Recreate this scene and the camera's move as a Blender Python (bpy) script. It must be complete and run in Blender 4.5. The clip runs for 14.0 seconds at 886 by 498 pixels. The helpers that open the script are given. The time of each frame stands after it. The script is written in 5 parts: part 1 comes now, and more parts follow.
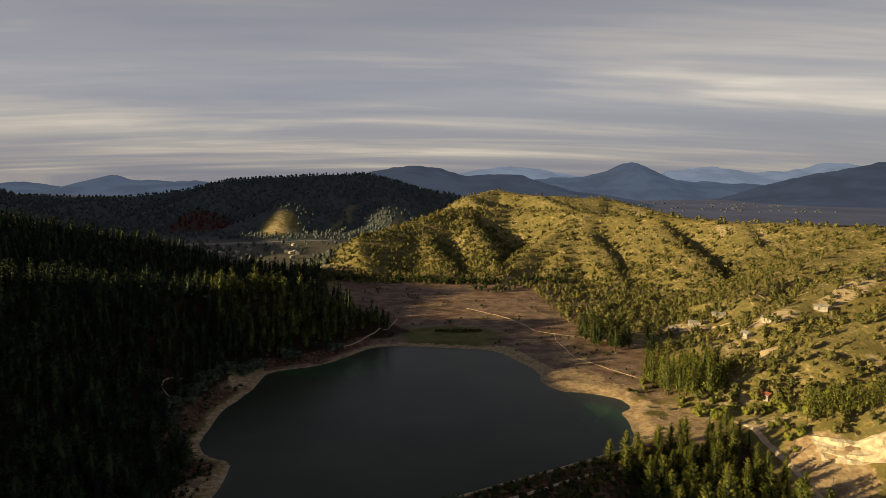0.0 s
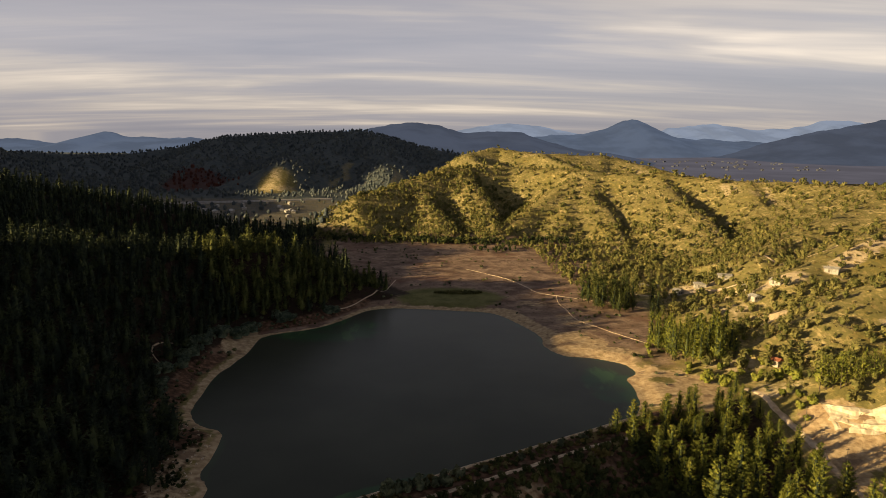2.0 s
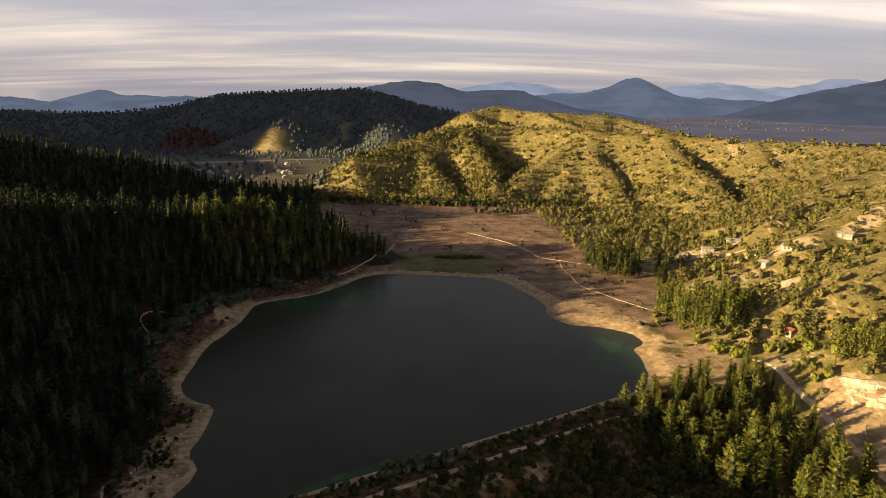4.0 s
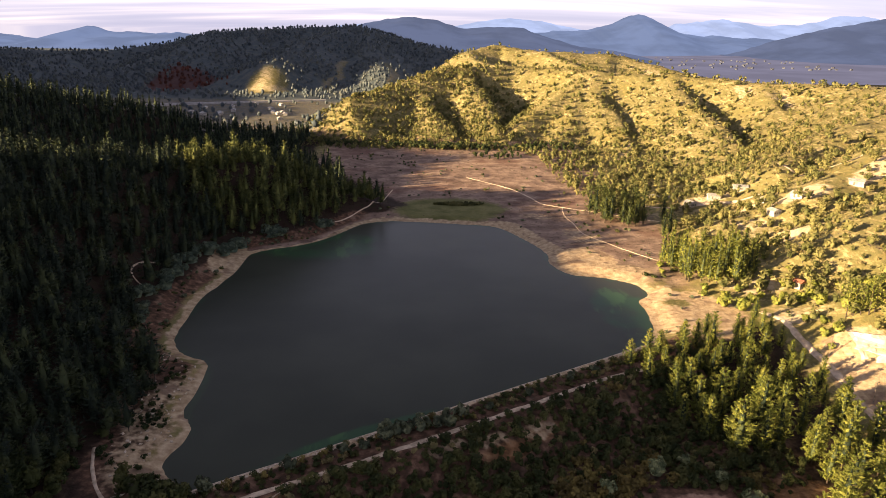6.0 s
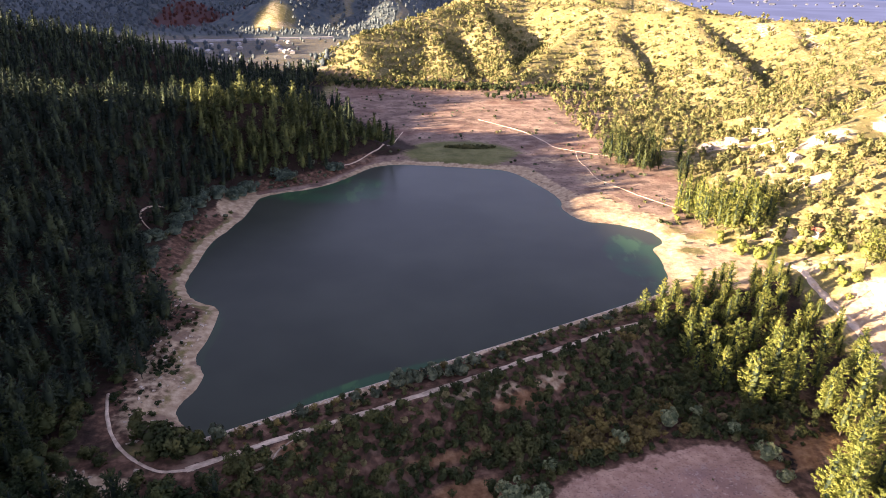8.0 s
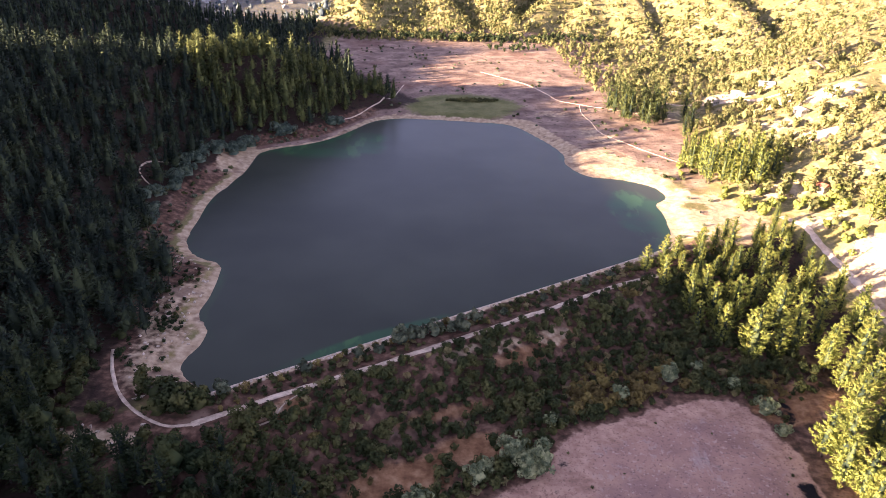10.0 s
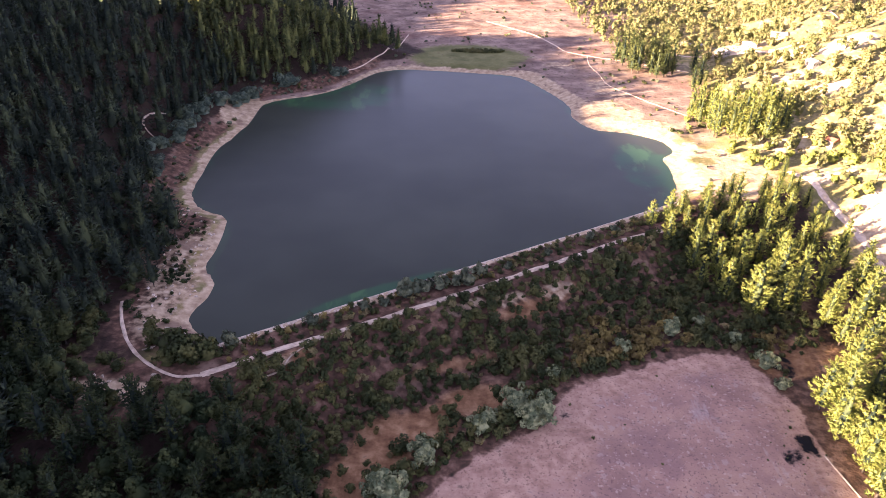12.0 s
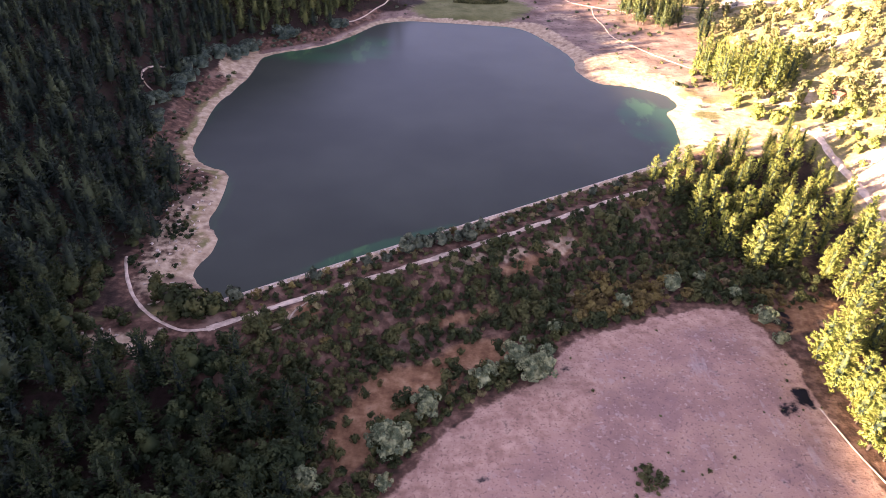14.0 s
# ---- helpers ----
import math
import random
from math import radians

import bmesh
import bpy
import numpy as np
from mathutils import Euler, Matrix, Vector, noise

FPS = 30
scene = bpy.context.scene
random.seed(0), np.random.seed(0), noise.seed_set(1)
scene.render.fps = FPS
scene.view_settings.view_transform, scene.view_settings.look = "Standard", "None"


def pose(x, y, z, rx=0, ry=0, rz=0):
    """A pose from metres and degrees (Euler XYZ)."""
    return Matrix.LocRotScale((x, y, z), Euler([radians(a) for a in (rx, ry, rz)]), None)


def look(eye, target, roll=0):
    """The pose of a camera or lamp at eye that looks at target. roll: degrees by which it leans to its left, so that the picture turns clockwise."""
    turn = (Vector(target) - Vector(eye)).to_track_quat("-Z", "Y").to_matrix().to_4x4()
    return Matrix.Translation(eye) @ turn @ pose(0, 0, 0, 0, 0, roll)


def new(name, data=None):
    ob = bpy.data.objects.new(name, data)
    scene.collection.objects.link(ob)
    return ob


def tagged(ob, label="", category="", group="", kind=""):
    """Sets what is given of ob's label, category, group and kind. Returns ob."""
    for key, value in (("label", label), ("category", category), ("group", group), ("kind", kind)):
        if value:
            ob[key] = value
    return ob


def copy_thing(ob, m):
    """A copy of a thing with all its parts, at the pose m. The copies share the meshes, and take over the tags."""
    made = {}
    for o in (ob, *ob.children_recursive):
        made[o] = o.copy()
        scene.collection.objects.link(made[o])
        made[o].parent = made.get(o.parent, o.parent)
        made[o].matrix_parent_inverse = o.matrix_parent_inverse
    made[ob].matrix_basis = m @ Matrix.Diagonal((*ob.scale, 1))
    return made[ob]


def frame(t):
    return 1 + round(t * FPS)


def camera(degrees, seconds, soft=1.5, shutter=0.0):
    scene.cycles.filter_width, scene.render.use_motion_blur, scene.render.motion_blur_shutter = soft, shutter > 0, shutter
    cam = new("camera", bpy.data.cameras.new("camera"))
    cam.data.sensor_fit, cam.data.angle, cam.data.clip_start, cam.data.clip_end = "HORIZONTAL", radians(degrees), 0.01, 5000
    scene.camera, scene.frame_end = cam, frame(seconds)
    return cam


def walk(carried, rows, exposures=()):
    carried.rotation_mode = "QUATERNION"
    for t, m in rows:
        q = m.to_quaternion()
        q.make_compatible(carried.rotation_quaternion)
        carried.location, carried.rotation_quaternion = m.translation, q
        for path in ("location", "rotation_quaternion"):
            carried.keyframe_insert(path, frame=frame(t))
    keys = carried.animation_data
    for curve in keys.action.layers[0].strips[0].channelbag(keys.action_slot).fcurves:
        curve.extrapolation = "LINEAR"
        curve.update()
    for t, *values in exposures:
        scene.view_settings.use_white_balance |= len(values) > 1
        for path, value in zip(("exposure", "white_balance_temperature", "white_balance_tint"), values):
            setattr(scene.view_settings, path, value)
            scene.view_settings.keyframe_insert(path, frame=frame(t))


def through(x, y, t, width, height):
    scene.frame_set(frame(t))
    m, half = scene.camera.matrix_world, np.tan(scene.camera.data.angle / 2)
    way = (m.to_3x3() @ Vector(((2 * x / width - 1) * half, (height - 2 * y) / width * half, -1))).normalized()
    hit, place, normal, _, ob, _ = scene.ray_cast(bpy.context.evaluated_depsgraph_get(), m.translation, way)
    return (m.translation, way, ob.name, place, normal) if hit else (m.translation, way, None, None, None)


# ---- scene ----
# ------------------------------------------------------------ camera and its walk
cam = camera(65.6, 14.0, soft=0.8)
PATH = [
    (0, (2.5, -44.144, 116.403), (2.519, -42.153, 116.205), 0.7),
    (0.5, (2.49, -40.213, 116.353), (2.51, -38.226, 116.128), 0.7),
    (1, (2.402, -36.475, 116.206), (2.423, -34.492, 115.949), 0.7),
    (1.5, (2.038, -32.779, 116.122), (2.062, -30.8, 115.835), 0.7),
    (2, (1.708, -29.024, 116.169), (1.734, -27.05, 115.85), 0.8),
    (2.5, (1.526, -25.188, 116.168), (1.553, -23.219, 115.818), 0.8),
    (3, (1.441, -21.294, 116.179), (1.469, -19.331, 115.798), 0.8),
    (5.5, (0.792, -4.383, 116.867), (0.824, -2.457, 116.33), 1.0),
    (6, (0.36, -2.103, 117.332), (0.397, -0.195, 116.734), 1.0),
    (6.5, (0.066, -0.428, 117.742), (0.102, 1.453, 117.065), 1.1),
    (7, (-0.18, 1.115, 118.032), (-0.149, 2.982, 117.315), 1.0),
    (7.5, (-0.546, 2.226, 118.058), (-0.523, 4.087, 117.327), 1.1),
    (8, (-0.748, 2.866, 118.056), (-0.735, 4.716, 117.296), 1.1),
    (10.5, (-1.242, 4.188, 118.403), (-1.231, 5.968, 117.491), 1.1),
    (11, (-1.367, 4.141, 118.565), (-1.36, 5.905, 117.622), 1.1),
    (11.5, (-1.214, 4.049, 118.707), (-1.213, 5.797, 117.734), 1.1),
    (12, (-1.329, 3.927, 118.912), (-1.327, 5.657, 117.909), 1.2),
    (12.5, (-1.416, 3.87, 119.099), (-1.415, 5.584, 118.068), 1.2),
    (13, (-1.476, 3.864, 119.208), (-1.475, 5.561, 118.148), 1.2),
    (13.5, (-1.629, 3.694, 119.251), (-1.627, 5.372, 118.164), 1.2),
    (14, (-1.664, 3.523, 119.323), (-1.663, 5.184, 118.209), 1.2),
]
EXPOSURES = [(0.0, 0.62, 6600, 12), (1.5, 0.86, 6800, 14), (3.0, 1.15, 6850, 17), (5.5, 1.74, 6500, 23), (6.5, 2.5, 5750, 30), (8.0, 3.0, 5400, 35), (11.0, 3.42, 5330, 41), (14.0, 3.68, 5480, 45)]
walk(cam, [(t, look(eye, target, roll)) for t, eye, target, roll in PATH], EXPOSURES)

# ------------------------------------------------------------ world, sun
SUN_EL, SUN_AZ = radians(12.0), math.atan2(-0.37, -0.93)   # height, and the bearing that the light comes from (from +x)
SUN_DIR = Vector((math.cos(SUN_AZ) * math.cos(SUN_EL), math.sin(SUN_AZ) * math.cos(SUN_EL), math.sin(SUN_EL)))


def node(tree, kind, **inputs):
    n = tree.nodes.new(kind)
    for key, value in inputs.items():
        n.inputs[key.replace("_", " ")].default_value = value
    return n


def build_world():
    world = bpy.data.worlds.new("sky")
    scene.world = world
    world.use_nodes = True
    nt = world.node_tree
    nt.nodes.clear()
    link = nt.links.new
    out = nt.nodes.new("ShaderNodeOutputWorld")
    bg = node(nt, "ShaderNodeBackground", Strength=0.07)
    sky = nt.nodes.new("ShaderNodeTexSky")
    sky.sky_type, sky.sun_disc = "NISHITA", False
    sky.sun_elevation, sky.sun_rotation = SUN_EL, math.pi / 2 - SUN_AZ
    sky.air_density, sky.dust_density = 1.0, 1.5
    co = nt.nodes.new("ShaderNodeTexCoord")
    sep = nt.nodes.new("ShaderNodeSeparateXYZ")
    link(co.outputs["Generated"], sep.inputs[0])

    def maths(op, a, b=None):
        m = nt.nodes.new("ShaderNodeMath")
        m.operation = op
        for i, v in enumerate((a, b)):
            if v is None:
                continue
            if isinstance(v, (int, float)):
                m.inputs[i].default_value = v
            else:
                link(v, m.inputs[i])
        return m.outputs[0]
    # the cloud layer: a high flat sheet, seen at a slant
    up = maths("ADD", maths("MAXIMUM", sep.outputs[2], 0.0), 0.10)
    cx, cy = maths("DIVIDE", sep.outputs[0], up), maths("DIVIDE", sep.outputs[1], up)
    comb = nt.nodes.new("ShaderNodeCombineXYZ")
    link(cx, comb.inputs[0]), link(cy, comb.inputs[1])

    def streaks(scale, sx, sy, turn, detail, seed):
        mp = nt.nodes.new("ShaderNodeMapping")
        mp.inputs["Scale"].default_value = (sx, sy, 1)
        mp.inputs["Rotation"].default_value = (0, 0, radians(turn))
        mp.inputs["Location"].default_value = (seed, seed * 0.7, seed)
        link(comb.outputs[0], mp.inputs[0])
        nz = node(nt, "ShaderNodeTexNoise", Scale=scale, Detail=detail, Roughness=0.55, Distortion=0.35)
        link(mp.outputs[0], nz.inputs[0])
        return nz.outputs["Fac"]

    def ramp(fac, stops):
        r = nt.nodes.new("ShaderNodeValToRGB")
        els = r.color_ramp.elements
        while len(els) < len(stops):
            els.new(0.5)
        for e, (p, c) in zip(els, stops):
            e.position, e.color = p, (*c, 1)
        link(fac, r.inputs[0])
        return r.outputs[0]
    wide = streaks(0.5, 0.45, 1.0, 14, 4, 3.1)
    fine = streaks(0.7, 0.36, 1.7, -9, 5, 7.7)
    both = maths("ADD", maths("MULTIPLY", wide, 0.45), maths("MULTIPLY", fine, 0.55))
    cloud = ramp(both, [(0.38, (3.7, 3.85, 4.5)), (0.49, (4.5, 4.5, 4.95)), (0.56, (6.1, 5.75, 5.5)), (0.66, (10.0, 9.0, 7.6))])
    # the deck is thin and bright towards the horizon, thick and dim overhead
    high = maths("SUBTRACT", 1.0, maths("MULTIPLY", maths("MINIMUM", maths("MAXIMUM", sep.outputs[2], 0.0), 0.65), 1.32))
    dim = nt.nodes.new("ShaderNodeVectorMath")
    dim.operation = "SCALE"
    link(cloud, dim.inputs[0]), link(high, dim.inputs["Scale"])
    veil = maths("ADD", 0.55, maths("MULTIPLY", maths("MINIMUM", maths("MAXIMUM", sep.outputs[2], 0.0), 0.12), 2.8))
    thin = nt.nodes.new("ShaderNodeVectorMath")
    thin.operation = "SCALE"
    link(dim.outputs[0], thin.inputs[0]), link(veil, thin.inputs["Scale"])
    cloud = thin.outputs[0]
    mix = nt.nodes.new("ShaderNodeMix")
    mix.data_type = "RGBA"
    mix.inputs["Factor"].default_value = 0.88
    link(sky.outputs[0], mix.inputs["A"]), link(cloud, mix.inputs["B"])
    link(mix.outputs["Result"], bg.inputs["Color"])
    link(bg.outputs[0], out.inputs["Surface"])


build_world()
sun = new("sun", bpy.data.lights.new("sun", "SUN"))
sun.data.energy, sun.data.angle, sun.data.color = 5.0, radians(0.6), (1.0, 0.76, 0.36)
sun.matrix_world = look(SUN_DIR * 1000, (0, 0, 0))


# ------------------------------------------------------------ materials
class Mat:
    """A node material with short ways to wire it."""

    def __init__(self, name, rough=0.8, spec=0.3):
        self.m = bpy.data.materials.new(name)
        self.m.use_nodes = True
        self.t = self.m.node_tree
        self.bsdf = self.t.nodes["Principled BSDF"]
        self.bsdf.inputs["Roughness"].default_value = rough
        self.bsdf.inputs["Specular IOR Level"].default_value = spec
        self.geo = self.t.nodes.new("ShaderNodeNewGeometry")
        self.pos = self.geo.outputs["Position"]

    def link(self, a, b):
        self.t.links.new(a, b)

    def set(self, socket, v):
        if isinstance(v, (int, float)):
            socket.default_value = v
        elif isinstance(v, tuple):
            socket.default_value = (*v, 1) if len(v) == 3 else v
        else:
            self.link(v, socket)

    def noise(self, size, detail=4, rough=0.55, stretch=None, shift=0.0):
        """Noise whose lumps are about size metres across."""
        n = node(self.t, "ShaderNodeTexNoise", Scale=1.0, Detail=detail, Roughness=rough)
        mp = self.t.nodes.new("ShaderNodeMapping")
        s = stretch or (1, 1, 1)
        mp.inputs["Scale"].default_value = [k / size for k in s]
        mp.inputs["Location"].default_value = (shift, shift * 1.7, shift * 0.3)
        self.link(self.pos, mp.inputs[0])
        self.link(mp.outputs[0], n.inputs["Vector"])
        return self.math("ADD", self.math("MULTIPLY", self.math("SUBTRACT", n.outputs["Fac"], 0.5), 1.8), 0.5, True)

    def math(self, op, a, b=0.0, clamp=False):
        n = self.t.nodes.new("ShaderNodeMath")
        n.operation, n.use_clamp = op, clamp
        self.set(n.inputs[0], a), self.set(n.inputs[1], b)
        return n.outputs[0]

    def step(self, v, lo, hi):
        n = self.t.nodes.new("ShaderNodeMapRange")
        n.interpolation_type = "SMOOTHSTEP"
        self.set(n.inputs["Value"], v)
        n.inputs["From Min"].default_value, n.inputs["From Max"].default_value = lo, hi
        return n.outputs[0]

    def mix(self, f, a, b):
        n = self.t.nodes.new("ShaderNodeMix")
        n.data_type = "RGBA"
        self.set(n.inputs["Factor"], f), self.set(n.inputs["A"], a), self.set(n.inputs["B"], b)
        return n.outputs["Result"]

    def ramp(self, v, *stops):
        n = self.t.nodes.new("ShaderNodeValToRGB")
        els = n.color_ramp.elements
        while len(els) < len(stops):
            els.new(0.5)
        for e, (p, c) in zip(els, stops):
            e.position, e.color = p, (*c, 1)
        self.set(n.inputs[0], v)
        return n.outputs[0]

    def mask(self, name):
        n = self.t.nodes.new("ShaderNodeAttribute")
        n.attribute_name = name
        return n.outputs["Fac"]

    def color(self, c):
        self.set(self.bsdf.inputs["Base Color"], c)

    def bump(self, v, strength, distance):
        n = self.t.nodes.new("ShaderNodeBump")
        n.inputs["Strength"].default_value, n.inputs["Distance"].default_value = strength, distance
        self.set(n.inputs["Height"], v)
        self.link(n.outputs[0], self.bsdf.inputs["Normal"])


def foliage(name, dark, mid, light, clump=9.0, through=0.2):
    """Leaves: tone from plant to plant by place, and from leaf clump to leaf clump."""
    k = Mat(name, 0.75, 0.15)
    a = k.ramp(k.noise(clump, 2), (0.32, dark), (0.5, mid), (0.68, light))
    b = k.mix(k.math("MULTIPLY", k.geo.outputs["Random Per Island"], 0.34), a, light)
    k.color(b)
    tr = k.t.nodes.new("ShaderNodeBsdfTranslucent")
    k.link(b, tr.inputs["Color"])
    mx = k.t.nodes.new("ShaderNodeMixShader")
    mx.inputs[0].default_value = through
    k.link(k.bsdf.outputs[0], mx.inputs[1]), k.link(tr.outputs[0], mx.inputs[2])
    k.link(mx.outputs[0], k.t.nodes["Material Output"].inputs["Surface"])
    return k.m


def plain(name, c1, c2, size=1.0, rough=0.8, bump=0.0, spec=0.3):
    k = Mat(name, rough, spec)
    n = k.noise(size, 5)
    k.color(k.ramp(n, (0.35, c1), (0.65, c2)))
    if bump:
        k.bump(k.noise(size * 0.3, 4), 0.6, bump)
    return k.m


def ground_material():
    k = Mat("ground", 0.92, 0.1)
    big, mid, fine, grit = k.noise(55, 4), k.noise(11, 5), k.noise(2.6, 5), k.noise(0.7, 3, shift=5.0)
    wisp = k.noise(5, 5, stretch=(1, 0.25, 1), shift=9.0)

    def edge(name, soft=0.35, ragged=1.0):
        """A zone whose border is broken up by the noise."""
        v = k.math("ADD", k.mask(name), k.math("MULTIPLY", k.math("SUBTRACT", fine, 0.5), 0.5 * ragged))
        v = k.math("ADD", v, k.math("MULTIPLY", k.math("SUBTRACT", mid, 0.5), 0.45 * ragged))
        return k.step(v, 0.5 - soft, 0.5 + soft)

    def over(base, amount, top, strength=1.0):
        return k.mix(k.math("MULTIPLY", amount, strength), base, top)
    # dry grass on the hills, with bare soil and low scrub
    grass = k.ramp(mid, (0.2, (0.185, 0.152, 0.066)), (0.5, (0.305, 0.242, 0.113)), (0.8, (0.45, 0.36, 0.18)))
    grass = over(grass, k.step(big, 0.5, 0.8), (0.25, 0.20, 0.06), 0.8)
    grass = over(grass, k.step(fine, 0.44, 0.64), (0.165, 0.15, 0.055), 0.8)
    tuft = k.noise(4.2, 4, shift=15.0)
    grass = over(grass, k.step(tuft, 0.39, 0.57), (0.165, 0.152, 0.058), 0.82)
    grass = over(grass, k.step(grit, 0.58, 0.72), (0.13, 0.12, 0.042), 0.45)
    grass = over(grass, k.step(wisp, 0.68, 0.85), (0.58, 0.45, 0.22), 0.6)
    bare = k.ramp(fine, (0.2, (0.38, 0.29, 0.18)), (0.8, (0.60, 0.49, 0.33)))
    c = k.mix(edge("bare", 0.35, 1.6), grass, bare)
    # valley floor: brown weeds and dry bog
    valley = k.ramp(mid, (0.15, (0.125, 0.083, 0.064)), (0.5, (0.25, 0.172, 0.132)), (0.85, (0.40, 0.29, 0.215)))
    valley = over(valley, k.step(fine, 0.6, 0.8), (0.085, 0.07, 0.04), 0.7)
    valley = over(valley, k.step(big, 0.52, 0.75), (0.17, 0.085, 0.062), 0.55)
    valley = over(valley, k.step(wisp, 0.66, 0.8), (0.36, 0.27, 0.195), 0.2)
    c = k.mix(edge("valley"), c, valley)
    green = k.ramp(mid, (0.2, (0.105, 0.11, 0.036)), (0.8, (0.21, 0.20, 0.08)))
    c = k.mix(edge("green", 0.25), c, green)
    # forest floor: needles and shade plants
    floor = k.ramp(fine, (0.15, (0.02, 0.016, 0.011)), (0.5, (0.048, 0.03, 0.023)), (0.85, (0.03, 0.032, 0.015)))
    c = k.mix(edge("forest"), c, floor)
    # far woods: the air's haze mixed in as a paler, bluer tone
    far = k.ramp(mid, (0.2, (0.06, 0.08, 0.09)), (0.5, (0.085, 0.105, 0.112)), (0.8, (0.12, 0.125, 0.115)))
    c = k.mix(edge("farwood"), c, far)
    c = k.mix(k.math("MULTIPLY", edge("scorched"), 0.8), c, (0.085, 0.032, 0.027))
    scrub = k.ramp(fine, (0.15, (0.042, 0.031, 0.02)), (0.5, (0.12, 0.068, 0.044)), (0.85, (0.26, 0.155, 0.102)))
    scrub = over(scrub, k.step(mid, 0.62, 0.85), (0.34, 0.23, 0.16), 0.6)
    c = k.mix(edge("scrub"), c, scrub)
    straw = k.ramp(fine, (0.15, (0.15, 0.075, 0.035)), (0.5, (0.27, 0.145, 0.07)), (0.85, (0.40, 0.24, 0.125)))
    c = k.mix(edge("straw"), c, straw)
    # the mown field: straw-pink rim, greyer stubble within
    rim = k.ramp(fine, (0.15, (0.30, 0.175, 0.12)), (0.5, (0.42, 0.258, 0.18)), (0.85, (0.54, 0.355, 0.245)))
    stub = k.ramp(mid, (0.15, (0.27, 0.162, 0.125)), (0.5, (0.365, 0.22, 0.162)), (0.85, (0.46, 0.285, 0.20)))
    stub = over(stub, k.step(k.noise(19, 4, shift=31.0), 0.5, 0.72), (0.45, 0.285, 0.19), 0.6)
    stub = over(stub, k.step(k.noise(13, 4, shift=37.0), 0.56, 0.75), (0.25, 0.152, 0.13), 0.55)
    stub = over(stub, k.step(fine, 0.62, 0.85), (0.44, 0.32, 0.255), 0.6)
    stub = over(stub, k.step(grit, 0.62, 0.8), (0.17, 0.105, 0.09), 0.7)
    speck = k.noise(1.1, 2, shift=21.0)
    stub = over(stub, k.step(speck, 0.68, 0.9), (0.55, 0.40, 0.31), 0.6)
    rim = over(rim, k.step(grit, 0.6, 0.8), (0.20, 0.125, 0.09), 0.7)
    stub = over(stub, k.step(wisp, 0.7, 0.85), (0.46, 0.36, 0.30), 0.5)
    field = k.mix(edge("mown", 0.3, 1.2), rim, stub)
    c = k.mix(edge("field", 0.12, 0.6), c, field)
    # beach sand and mud
    sand = k.ramp(fine, (0.12, (0.30, 0.205, 0.12)), (0.5, (0.455, 0.335, 0.205)), (0.85, (0.61, 0.475, 0.31)))
    sand = over(sand, k.step(mid, 0.62, 0.8), (0.19, 0.12, 0.085), 0.7)
    c = k.mix(edge("sand", 0.2), c, sand)
    c = k.mix(edge("burnt", 0.2, 1.8), c, (0.012, 0.011, 0.012))
    k.color(c)
    k.bump(k.math("ADD", fine, k.math("MULTIPLY", grit, 0.4)), 0.6, 0.4)
    return k.m


def water_material():
    k = Mat("water", 0.3, 0.10)
    k.bsdf.inputs["IOR"].default_value = 1.33
    c = k.ramp(k.noise(60, 3), (0.3, (0.040, 0.045, 0.033)), (0.7, (0.054, 0.060, 0.044)))
    # weedy shallows, with drifting threads of algae
    shoal = k.step(k.math("ADD", k.mask("shoal"), k.math("MULTIPLY", k.math("SUBTRACT", k.noise(16, 4), 0.5), 0.8)), 0.3, 1.0)
    c = k.mix(k.math("MULTIPLY", shoal, 0.7), c, (0.036, 0.100, 0.045))
    thread = k.step(k.noise(9, 5, stretch=(1, 0.35, 1), shift=4.0), 0.58, 0.74)
    c = k.mix(k.math("MULTIPLY", k.math("MULTIPLY", thread, k.step(k.mask("shoal"), 0.25, 0.8)), 0.5), c, (0.08, 0.17, 0.06))
    k.color(c)
    k.bump(k.noise(1.8, 3, stretch=(1, 0.6, 1)), 0.12, 0.05)
    return k.m


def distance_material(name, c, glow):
    """Far ranges and plain in the blue of the air: the haze is an emitted colour."""
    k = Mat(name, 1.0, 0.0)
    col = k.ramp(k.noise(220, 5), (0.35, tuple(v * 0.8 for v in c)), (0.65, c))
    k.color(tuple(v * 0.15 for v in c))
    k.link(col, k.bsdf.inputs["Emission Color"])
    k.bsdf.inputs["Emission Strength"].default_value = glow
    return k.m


GROUND, WATER = ground_material(), water_material()
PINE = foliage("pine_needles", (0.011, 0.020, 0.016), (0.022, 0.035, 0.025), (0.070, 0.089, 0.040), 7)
# sunlight on the point's pines, put into a brighter needle colour
PINE_SUNLIT = foliage("sunlit_pine_needles", (0.036, 0.051, 0.019), (0.074, 0.091, 0.029), (0.17, 0.182, 0.055), 6)
PINE_MID = foliage("young_pine_needles", (0.045, 0.063, 0.02), (0.085, 0.105, 0.03), (0.15, 0.165, 0.05), 6)
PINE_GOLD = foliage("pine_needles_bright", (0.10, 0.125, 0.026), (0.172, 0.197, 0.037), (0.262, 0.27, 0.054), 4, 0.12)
LEAF = foliage("bush_leaves", (0.026, 0.039, 0.014), (0.052, 0.066, 0.021), (0.115, 0.117, 0.038), 6)
LEAF_DARK = foliage("dark_tree_leaves", (0.013, 0.025, 0.010), (0.026, 0.042, 0.015), (0.066, 0.08, 0.026), 6)
LEAF_GREY = foliage("grey_green_leaves", (0.05, 0.065, 0.04), (0.10, 0.12, 0.07), (0.19, 0.21, 0.12), 3)
